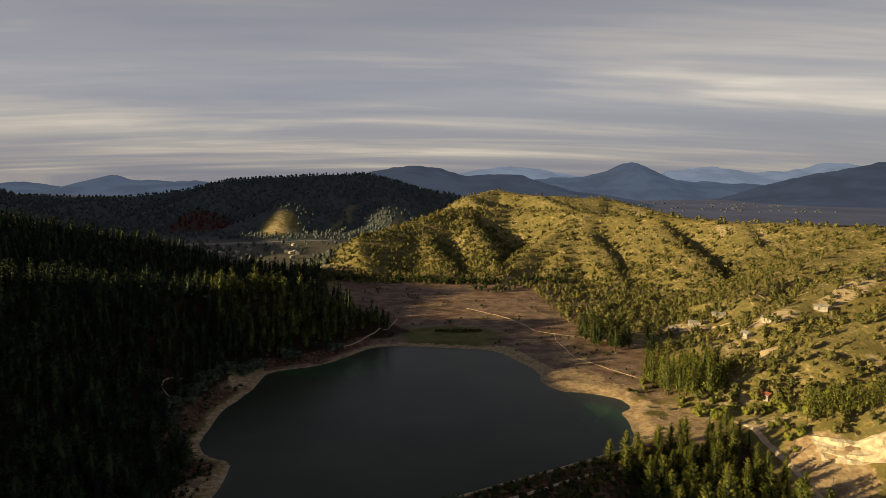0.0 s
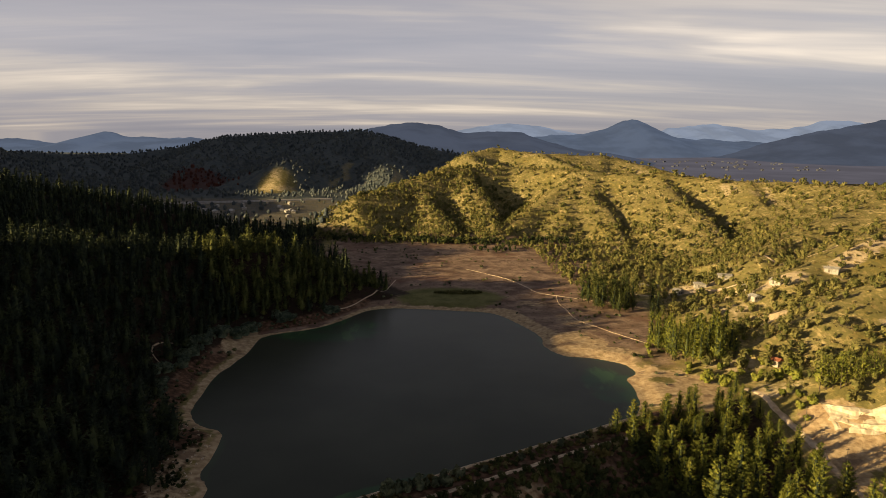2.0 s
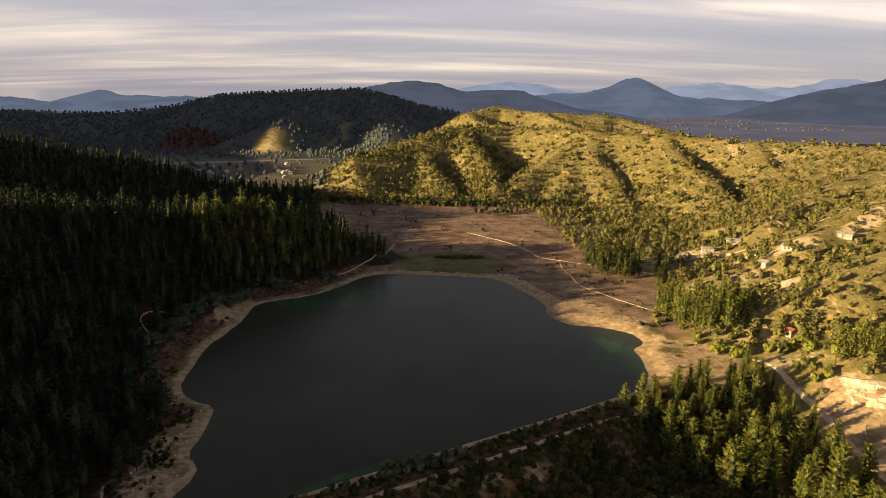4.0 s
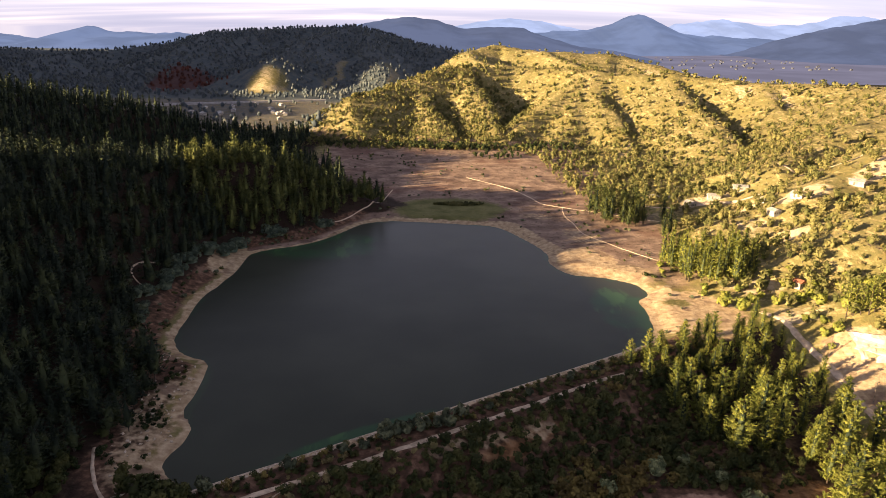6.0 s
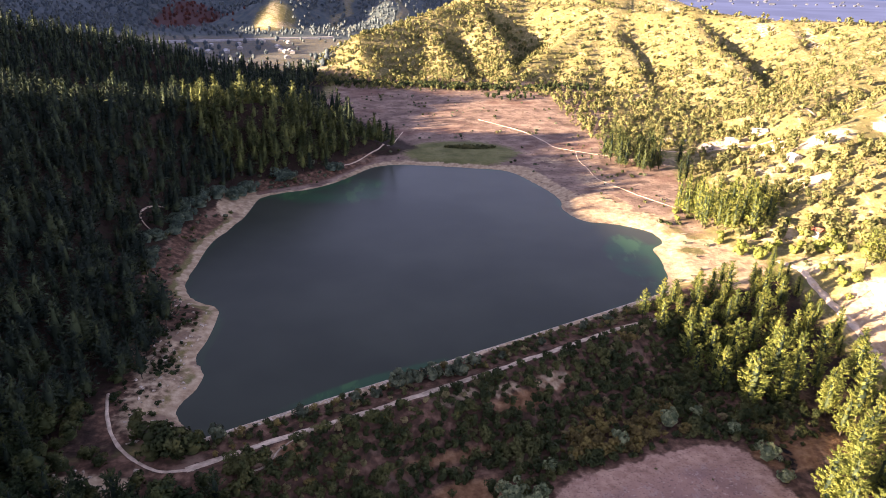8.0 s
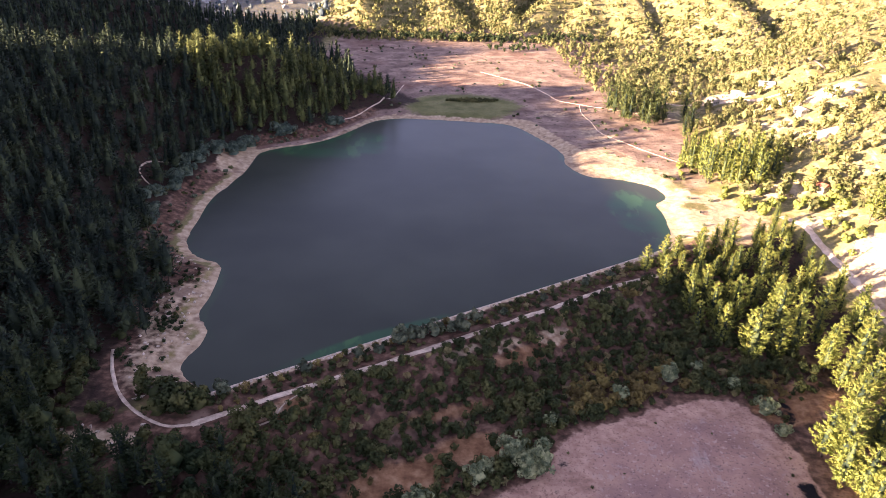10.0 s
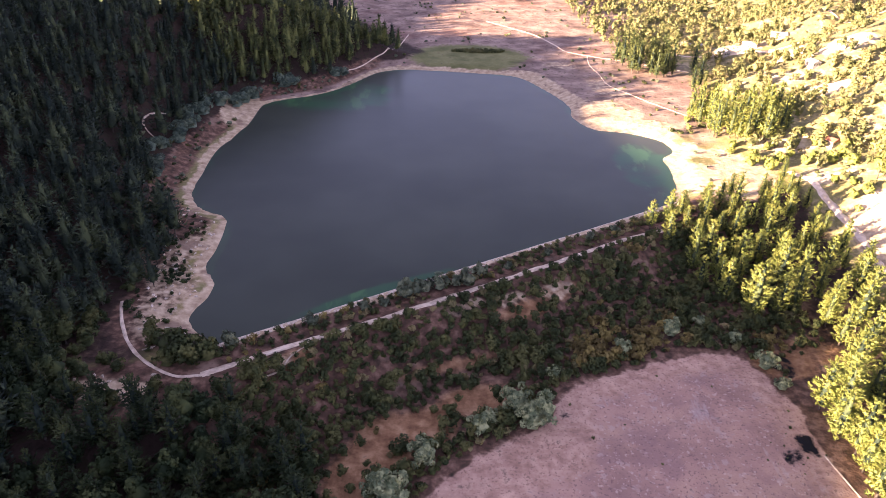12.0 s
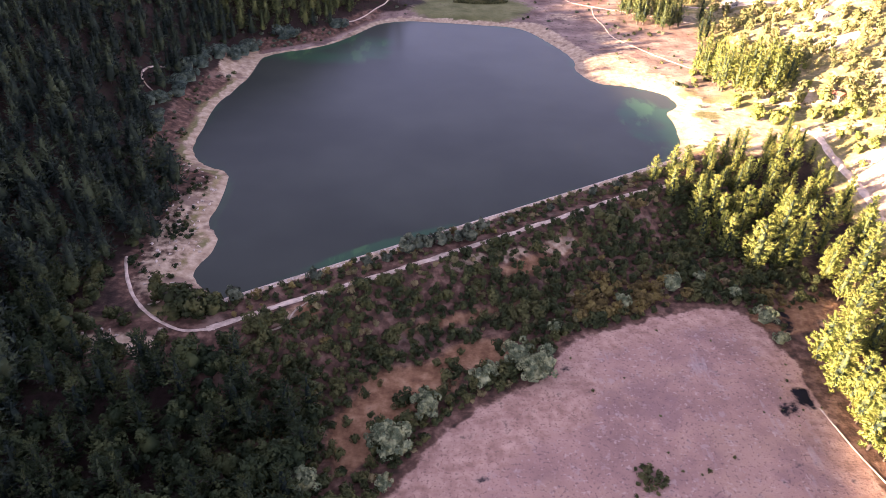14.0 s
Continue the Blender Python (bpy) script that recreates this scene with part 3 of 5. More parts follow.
# ------------------------------------------------------------ ground, water, far ranges
def build_ground():
    gx = graded(-4950, -130, 200, 4950, 2.6, 1.03, 1.024)
    gy = graded(-1500, 80, 450, 4950, 2.6, 1.09, 1.018)
    x, y = [a.ravel() for a in np.meshgrid(gx, gy)]
    d = shore_distance(x, y)
    h = land(x, y, d)
    me = mesh_np("ground", np.stack([x, y, h], 1), grid_faces(len(gy), len(gx)), [GROUND], shade=True)
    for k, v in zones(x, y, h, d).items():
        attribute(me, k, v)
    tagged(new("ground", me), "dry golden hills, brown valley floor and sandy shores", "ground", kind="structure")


def build_water():
    gx, gy = np.arange(-112, 112, 2.0), np.arange(148, 440, 2.0)
    x, y = [a.ravel() for a in np.meshgrid(gx, gy)]
    d = shore_distance(x, y)
    f = grid_faces(len(gy), len(gx))
    f = f[(d[f] < 3.0).any(1)]
    keep, f = np.unique(f, return_inverse=True)
    f = f.reshape(-1, 4)
    me = mesh_np("lake", np.stack([x, y, 0 * x], 1)[keep], f, [WATER], shade=True)
    x, y, d = x[keep], y[keep], d[keep]
    shoal = (1 - smooth(-d, 1, 6)) * 0.45 + 0.75 * blob(x, y, 86, 285, 13, 34) + 0.7 * blob(x, y, -62, 376, 40, 30) + 0.9 * blob(x, y, -20, 182.8, 24, 3.4, 31)
    attribute(me, "shoal", np.clip(shoal, 0, 1))
    tagged(new("lake", me), "still dark slate-grey lake with green shallows", "lake", kind="structure")


def far_range(name, label, y0, peaks, x0, x1, material, seed, base=-10.0, rough=30.0):
    """A far mountain range: peaks as places across, heights and widths."""
    gx = np.linspace(x0, x1, 520)
    rows = []
    for i, t in enumerate(np.linspace(0, 1, 9)):
        top = sum(h * np.exp(-((gx - c) / w) ** 2) for c, h, w in peaks) + rough * fbm(gx, gx * 0 + seed * 50, 320, seed, 6) + 7.0 * fbm(gx, gx * 0 + seed * 90, 60, seed + 2, 3)
        z = base + (top - base) * t ** 0.8 + fbm(gx, gx * 0 + t * 900, 240, seed + 4, 4) * 22 * t * (1 - t)
        rows.append(np.stack([gx, y0 - 900 * (1 - t) + 0 * gx, z], 1))
    me = mesh_np(name, np.concatenate(rows), grid_faces(9, 520), [material], shade=True)
    return tagged(new(name, me), label, "mountain", kind="structure")


def far_plain():
    gx, gy = np.linspace(-300, 4900, 60), np.linspace(1620, 4900, 30)
    x, y = [a.ravel() for a in np.meshgrid(gx, gy)]
    z = 24 + 14 * fbm(x, y, 500, 71, 3) + 0.004 * (y - 1600)
    z -= 60 * (1 - smooth(x, 150, 900))
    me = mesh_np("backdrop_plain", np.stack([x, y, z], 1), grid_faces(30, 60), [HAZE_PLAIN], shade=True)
    tagged(new("backdrop_plain", me), "hazy blue valley floor in the distance", "valley", kind="structure")


build_ground()
build_water()
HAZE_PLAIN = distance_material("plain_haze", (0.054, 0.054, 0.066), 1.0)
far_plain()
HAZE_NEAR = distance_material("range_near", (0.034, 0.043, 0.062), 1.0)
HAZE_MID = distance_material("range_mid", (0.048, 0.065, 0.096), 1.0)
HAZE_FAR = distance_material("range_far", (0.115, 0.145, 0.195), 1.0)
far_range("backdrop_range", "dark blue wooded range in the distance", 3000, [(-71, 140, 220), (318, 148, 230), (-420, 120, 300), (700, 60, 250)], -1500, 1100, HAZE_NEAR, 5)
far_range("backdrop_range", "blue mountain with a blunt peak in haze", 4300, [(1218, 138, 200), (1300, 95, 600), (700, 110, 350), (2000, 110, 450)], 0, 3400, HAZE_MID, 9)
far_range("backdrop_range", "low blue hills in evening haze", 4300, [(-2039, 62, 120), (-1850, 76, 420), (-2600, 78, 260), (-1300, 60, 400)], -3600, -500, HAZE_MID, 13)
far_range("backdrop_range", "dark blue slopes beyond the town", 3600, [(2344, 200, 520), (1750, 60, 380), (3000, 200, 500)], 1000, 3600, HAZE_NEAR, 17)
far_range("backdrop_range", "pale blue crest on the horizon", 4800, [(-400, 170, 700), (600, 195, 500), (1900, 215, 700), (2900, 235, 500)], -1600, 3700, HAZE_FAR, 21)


# ------------------------------------------------------------ plants
def unit(a):
    return a / (np.linalg.norm(a, axis=-1, keepdims=True) + 1e-9)


def vertex_normals(v, f):
    n = np.zeros(v.shape)
    g = np.cross(v[f[:, 1]] - v[f[:, 0]], v[f[:, 2]] - v[f[:, 0]])
    for k in range(3):
        np.add.at(n, f[:, k], g)
    return unit(n)


def blades(rng, centre, out, size, n, thin=0.42, lay=False, round_to=None):
    """A tuft: n pointed blades on a crown; they stand out from it like needles, or lie along it like leaves. Their
    normals lean to round_to, the way the clump faces, so that a clump shades as one soft body."""
    c = np.repeat(centre, n, 0)
    face = unit(np.repeat(out, n, 0))
    soft = face if round_to is None else unit(np.repeat(round_to, n, 0))
    if lay:
        o = rng.normal(0, 1, c.shape)
        o = o - (o * face).sum(1, keepdims=True) * face * 0.85
        o = unit(o) + 0.3 * face
        side = np.cross(face + rng.normal(0, 0.3, c.shape), o)
    else:
        o = face + rng.normal(0, 0.38, c.shape)
        side = np.cross((0.0, 0.0, 1.0), face) + rng.normal(0, 0.3, c.shape)
    o, side = unit(o), unit(side)
    s = np.repeat(size, n)[:, None] * rng.uniform(0.7, 1.2, (len(c), 1))
    c = c + rng.normal(0, 0.25, c.shape) * s
    a, b, tip = c - o * s * 0.35 + side * s * thin, c - o * s * 0.35 - side * s * thin, c + o * s * 0.95
    g = unit(np.cross(b - a, tip - a))
    turned = ((g * soft).sum(1) < 0)[:, None]
    a, b, g = np.where(turned, b, a), np.where(turned, a, b), np.where(turned, -g, g)
    v = np.stack([a, b, tip], 1).reshape(-1, 3)
    return v, np.arange(len(v)).reshape(-1, 3), np.repeat(unit(0.72 * soft + 0.28 * g), 3, 0)


def lump_core(rng, r, z0, z1, n=5):
    """A rounded uneven inner body for a bush."""
    ang = np.arange(n) / n * 2 * math.pi
    rings = []
    for t, k in ((0.12, 0.8), (0.55, 1.0)):
        a, q = ang + t * 2, r * k * rng.uniform(0.8, 1.15, n)
        rings.append(np.stack([q * np.cos(a), q * np.sin(a), np.full(n, z0 + (z1 - z0) * t)], 1))
    v = np.vstack(rings + [np.array([[0, 0, z1]])])
    f = [(i, (i + 1) % n, n + (i + 1) % n) for i in range(n)] + [(i, n + (i + 1) % n, n + i) for i in range(n)] + [(n + i, n + (i + 1) % n, 2 * n) for i in range(n)]
    f = np.array(f)
    return v, f, vertex_normals(v, f)


def tube(points, radii, n=6):
    """A round tapering limb along the points."""
    p = np.array(points, float)
    v = []
    for q, r in zip(p, radii):
        ang = np.arange(n) / n * 2 * math.pi
        v.append(np.stack([q[0] + r * np.cos(ang), q[1] + r * np.sin(ang), np.full(n, q[2])], 1))
    v = np.concatenate(v)
    f = [(i * n + j, i * n + (j + 1) % n, (i + 1) * n + (j + 1) % n) for i in range(len(p) - 1) for j in range(n)]
    f += [(i * n + j, (i + 1) * n + (j + 1) % n, (i + 1) * n + j) for i in range(len(p) - 1) for j in range(n)]
    f = np.array(f)
    return v, f, vertex_normals(v, f)


def join(*parts):
    vs, fs, ns, base = [], [], [], 0
    for v, f, n in parts:
        vs.append(v), fs.append(f + base), ns.append(n)
        base += len(v)
    return np.concatenate(vs), np.concatenate(fs), np.concatenate(ns)


def tapered_body(rng, tall, wide, bottom, taper, n=6):
    """The shaded inside of a crown: an uneven tapering body."""
    levels, rings = np.array((0.0, 0.2, 0.45, 0.7, 0.88)), []
    for t in levels:
        ang = np.arange(n) / n * 2 * math.pi + rng.uniform(0, 1)
        q = wide * (1 - t) ** taper * (0.6 if t == 0 else 1.0) * rng.uniform(0.7, 1.2, n)
        rings.append(np.stack([q * np.cos(ang), q * np.sin(ang), tall * (bottom + (1 - bottom) * (t + rng.uniform(-0.04, 0.04, n)))], 1))
    v = np.vstack(rings + [np.array([[0, 0, tall * 0.97]])])
    f = []
    for k in range(len(levels) - 1):
        for i in range(n):
            a, b = k * n + i, k * n + (i + 1) % n
            f += [(a, b, b + n), (a, b + n, a + n)]
    k = (len(levels) - 1) * n
    f = np.array(f + [(k + i, k + (i + 1) % n, k + n) for i in range(n)])
    return v, f, vertex_normals(v, f)


def conifer(rng, tall, wide, whorls, per, seg, n, blade, bottom=0.15, taper=0.8, rise=0.4, ragged=0.35, thin=0.34):
    """The crown of a pine: whorls of boughs that sweep outwards and up, each bough a plume of needle sprays."""
    t, ang, reach = [], [], []
    for k in range(whorls):
        count = max(3, int(round(per * (1 - 0.45 * k / whorls))))
        t += list((k + rng.uniform(-0.32, 0.32, count)) / whorls)
        ang += list(k * 2.4 + np.arange(count) / count * 2 * math.pi + rng.normal(0, 0.22, count))
    t, ang = np.clip(np.array(t), 0, 0.97), np.array(ang)
    low = 0.62 + 0.38 * smooth(t, 0.0, 0.22)
    reach = wide * low * (1 - t) ** taper * rng.uniform(1 - ragged, 1 + 0.4 * ragged, len(t)) + 0.3
    frac = np.linspace(0.42, 1.0, seg) if seg > 1 else np.array([0.75])
    r, a, f, big = (reach[:, None] * frac).ravel(), np.repeat(ang, seg), np.tile(frac, len(t)), np.repeat(reach, seg)
    z = np.repeat(tall * (bottom + (1 - bottom) * t), seg) + big * rise * (f ** 1.6 - 0.3)
    # sprays sit round the bough's axis, closer to it at the tip
    spread = (0.20 * big + 0.15) * (1.25 - 0.75 * f)
    r, a, z, f, big, spread = (np.repeat(q, n) for q in (r, a, z, f, big, spread))
    axis = np.stack([np.cos(a), np.sin(a), np.full(a.size, 1.3 * rise)], 1)
    off = unit(rng.normal(0, 1, (a.size, 3)) + (0, 0, 0.35)) * rng.uniform(0.4, 1.0, (a.size, 1))
    c = np.stack([r * np.cos(a), r * np.sin(a), z], 1) + off * spread[:, None]
    facing = 0.45 * np.stack([np.cos(a), np.sin(a), 0 * a], 1) + (0, 0, 0.35) + 0.85 * off
    size = blade * (0.55 + 0.45 * big / wide) * (1.15 - 0.35 * f)
    plumes = blades(rng, c, axis + 0.5 * off, size, 1, thin, False, facing)
    tip = np.array([[0, 0, tall * (0.94 + 0.02 * i)] for i in range(3)])
    return join(plumes, blades(rng, tip, np.array([[0.05, 0, 1.0]] * 3), np.full(3, blade * 0.7), 3, thin))


def dome(rng, wide, tall, tufts, n, lift=0.0, lobes=5, size=None, core=True, lobe=0.62, solid=0.52):
    """A rounded crown of leafy lobes with gaps between them and an uneven outline."""
    way = unit(rng.normal(0, 1, (lobes, 3)) + (0, 0, 0.5))
    way[:, 2] = np.maximum(way[:, 2], -0.25)
    lob = way * np.array((1.02 - lobe, 1.02 - lobe, 0.5 * (1.0 - lobe))) * (wide, wide, tall) * rng.uniform(0.5, 1.25, (lobes, 1)) + (0, 0, lift + 0.46 * tall)
    fat = lobe * rng.uniform(0.75, 1.15, lobes)
    which = rng.integers(0, lobes, tufts)
    o = unit(rng.normal(0, 1, (tufts, 3)) + 0.55 * way[which] + (0, 0, 0.35))
    c = lob[which] + o * fat[which][:, None] * (wide, wide, min(wide, 0.62 * tall)) * rng.uniform(0.8, 1.04, (tufts, 1))
    c[:, 2] = np.maximum(c[:, 2], lift + 0.08 * tall)
    s = np.full(tufts, size or wide * 0.32)
    out = blades(rng, c, o, s, n, 0.55, True, o)
    if core:
        out = join(out, lump_core(rng, wide * solid, lift + 0.02, lift + (0.3 + 0.7 * solid) * tall))
    return out


def scatter(name, label, category, templates, mats, places, rng, kind="stuff", lean=0.04):
    """Many plants that nobody could count, in one object. templates: (places, faces, normals, material of each face)."""
    vs, fs, ns, ms, base = [], [], [], [], 0
    pick = rng.integers(0, len(templates), len(places))
    for k, (v, f, n, m) in enumerate(templates):
        p = places[pick == k]
        if not len(p):
            continue
        a = rng.uniform(0, 2 * math.pi, len(p))
        ca, sa = np.cos(a)[:, None], np.sin(a)[:, None]
        wide = p[:, 3:4] * rng.uniform(0.85, 1.15, (len(p), 1))
        tx, ty = rng.normal(0, lean, (2, len(p), 1))
        z = v[None, :, 2] * p[:, 3:4]
        x = (v[None, :, 0] * ca - v[None, :, 1] * sa) * wide + p[:, 0:1] + tx * z
        y = (v[None, :, 0] * sa + v[None, :, 1] * ca) * wide + p[:, 1:2] + ty * z
        vs.append(np.stack([x, y, z + p[:, 2:3]], 2).reshape(-1, 3))
        ns.append(np.stack([n[None, :, 0] * ca - n[None, :, 1] * sa, n[None, :, 0] * sa + n[None, :, 1] * ca, n[None, :, 2] + 0 * ca], 2).reshape(-1, 3))
        fs.append((f[None] + (np.arange(len(p)) * len(v))[:, None, None]).reshape(-1, 3) + base)
        ms.append(np.tile(m, len(p)))
        base += len(p) * len(v)
    me = mesh_np(name, np.concatenate(vs), np.concatenate(fs), mats, np.concatenate(ms), soft=np.concatenate(ns))
    return tagged(new(name, me), label, category, kind=kind)


def with_trunk(crown, tall, r=0.3):
    trunk = tube([(0, 0, -1.0), (0, 0, tall * 0.5), (0, 0, tall * 0.92)], (r, r * 0.7, r * 0.15), 3)
    return (*join(crown, trunk), np.r_[np.zeros(len(crown[1]), int), np.ones(len(trunk[1]), int)])


def only(crown, m=0):
    return (*crown, np.full(len(crown[1]), m))


def spots(rng, x0, x1, y0, y1, spacing, keep):
    """Places about spacing metres apart where keep(x, y, h, d) is a chance from 0 to 1."""
    gx, gy = np.meshgrid(np.arange(x0, x1, spacing), np.arange(y0, y1, spacing))
    x = gx.ravel() + rng.uniform(-0.48, 0.48, gx.size) * spacing
    y = gy.ravel() + rng.uniform(-0.48, 0.48, gx.size) * spacing
    d = shore_distance(x, y)
    h = land(x, y, d)
    ok = rng.uniform(0, 1, x.size) < keep(x, y, h, d)
    return np.stack([x, y, h, np.ones(x.size)], 1)[ok]


TRACKS = {
    "dam": (curve([(-62, 138.5), (-52, 145.5), (-38, 154), (-20, 164), (-4, 173.5), (14, 184.5), (32, 195.5), (50, 207), (64, 215.5), (78, 222)], 8), 2.4),
    "west": (curve([(-60, 139), (-68, 138), (-76, 142), (-84, 149), (-91, 160), (-95, 170)], 6), 1.15),
    "valley": (curve([(30, 560), (45, 542), (62, 520), (74, 492), (80, 474), (97, 462), (118, 450), (150, 430)], 8), 1.5),
    "bank": (curve([(92, 463), (90, 443), (92, 424), (94, 398), (105, 378), (114, 362), (124, 348)], 8), 0.75),
    "cape": (curve([(-29, 512), (-32, 490), (-35, 468), (-39, 450), (-47, 439), (-57, 421), (-66, 409)], 6), 0.95),
    "wood": (curve([(-124, 312), (-129, 307), (-133, 301), (-134, 294.5), (-132.5, 289), (-128, 285), (-122, 284)], 6), 0.85),
    "quarry": (curve([(146, 276), (148, 271), (151, 263), (151.5, 254), (153, 243), (154.5, 232), (154.5, 220), (153.5, 208), (152, 196), (154, 170)], 8), 3.4),
    "gully": (curve([(-37, 153), (-41, 147), (-43, 142), (-49, 138)], 6), 0.5),
    "field": (curve([(92.5, 124), (94.5, 113), (97.5, 101), (101, 84)], 6), 0.55),
    "house": (curve([(150, 474), (162, 466), (185, 457), (207, 451), (224, 448)], 8), 3.0),
    "bend": (curve([(247, 481), (250, 468), (256, 456), (275, 452), (298, 456)], 8), 2.4),
}


def off_tracks(x, y, gap):
    free = np.ones(x.shape, bool)
    for pts, w in TRACKS.values():
        free &= line_distance(x, y, pts[::4])[0] > gap + w / 2
    return free


def build_track(key, label):
    pts, w = TRACKS[key]
    rng = np.random.default_rng(len(key) + 40)
    fine = curve(pts, 3)
    t = np.gradient(fine, axis=0)
    t /= np.linalg.norm(t, axis=1, keepdims=True) + 1e-9
    nrm = np.stack([-t[:, 1], t[:, 0]], 1)
    rows = []
    for k, lift in ((-0.5, -0.25), (-0.40, 0.08), (0, 0.17), (0.40, 0.08), (0.5, -0.25)):
        jit = 1 + 0.55 * fbm(np.arange(len(fine)) * 1.0, np.full(len(fine), k * 40), 5, 3, 4)
        q = fine + nrm * (k * w * jit)[:, None]
        rows.append(np.stack([q[:, 0], q[:, 1], land(q[:, 0], q[:, 1]) + lift], 1))
    v = np.stack(rows, 1).reshape(-1, 3)
    me = mesh_np("dirt_track", v, grid_faces(len(fine), 5), [TRACK], shade=True)
    tagged(new("dirt_track", me), label, "track", kind="structure")


for key, label in (("dam", "pale dirt path along the dam crest"), ("west", "pale dirt track curving into the pine wood"), ("valley", "pale track across the brown valley floor"),
                   ("bank", "narrow pale footpath above the shore"), ("cape", "pale track below the pine wood"), ("wood", "pale footpath at the wood's edge"),
                   ("quarry", "wide dusty track beside the sand quarry"), ("gully", "pale eroded footpath down the dam"), ("field", "pale wheel track along the field's edge"), ("house", "pale drive between the hillside houses"), ("bend", "pale zigzag path on the golden slope")):
    build_track(key, label)

R = np.random.default_rng(7)


def pine_wood():
    def crown(shape, blade):
        tall, wide, taper = R.uniform(13.0, 18.5), R.uniform(3.9, 5.0), R.uniform(0.72, 1.0)
        return with_trunk(join(conifer(R, tall, wide, *shape, blade, 0.2, taper, 0.35, 0.35, 0.38), tapered_body(R, tall * 0.95, wide * 0.5, 0.18, taper)), 9, 0.22)
    near_crowns, far_crowns = [crown((9, 6, 2, 3), 1.55) for _ in range(9)], [crown((8, 5, 1, 2), 2.1) for _ in range(7)]

    def keep(x, y, h, d):
        s, u = below_dam(x, y)
        west = (d > np.where((y > 252) & (y < 352), 20, 15) + 3 * fbm(x, y, 20, 5, 2)) & (y > 150) & (y < 740) & (x < -88 + 6 * fbm(x, y, 30, 5, 2) + np.clip((y - 350) * 0.55, 0, 62) - np.clip((y - 465) * 0.6, 0, 100))
        west |= (x < -104 + 0.6 * np.clip(125 - y, 0, 40)) & (y > 60) & (y <= 152) & (x > -200)
        west &= x > -0.70 * (y + 44) - 14
        west &= ~((x > -135) & (y > 150) & (y < 175) & (x > -98))
        return (west & off_tracks(x, y, 2.2)) * 1.0
    p = np.concatenate([spots(R, -330, -30, 60, 480, 5.9, keep), spots(R, -420, -60, 480, 740, 7.2, keep)])
    p[:, 3] = R.uniform(0.62, 1.2, len(p)) * (1 + 0.15 * fbm(p[:, 0], p[:, 1], 30, 19, 2))
    near = p[:, 1] - 0.5 * p[:, 0] < 480
    cape = inside(p[:, 0], p[:, 1], [(-150, 392), (-118, 372), (-92, 380), (-62, 414), (-28, 450), (-44, 486), (-100, 480), (-150, 440)])
    scatter("pine_wood", "dense dark green pine wood on the slope", "pine wood", near_crowns, [PINE, BARK], p[near & ~cape], R)
    # the pines of the point: same crowns, brighter needles for the sun on them
    scatter("pine_wood", "pine wood on the wooded point, in a sunlit tone", "pine wood", near_crowns, [PINE_SUNLIT, BARK], p[cape], R)
    scatter("pine_wood", "dark pine wood along the farther ridge", "pine wood", far_crowns, [PINE, BARK], p[~near & ~cape], R)


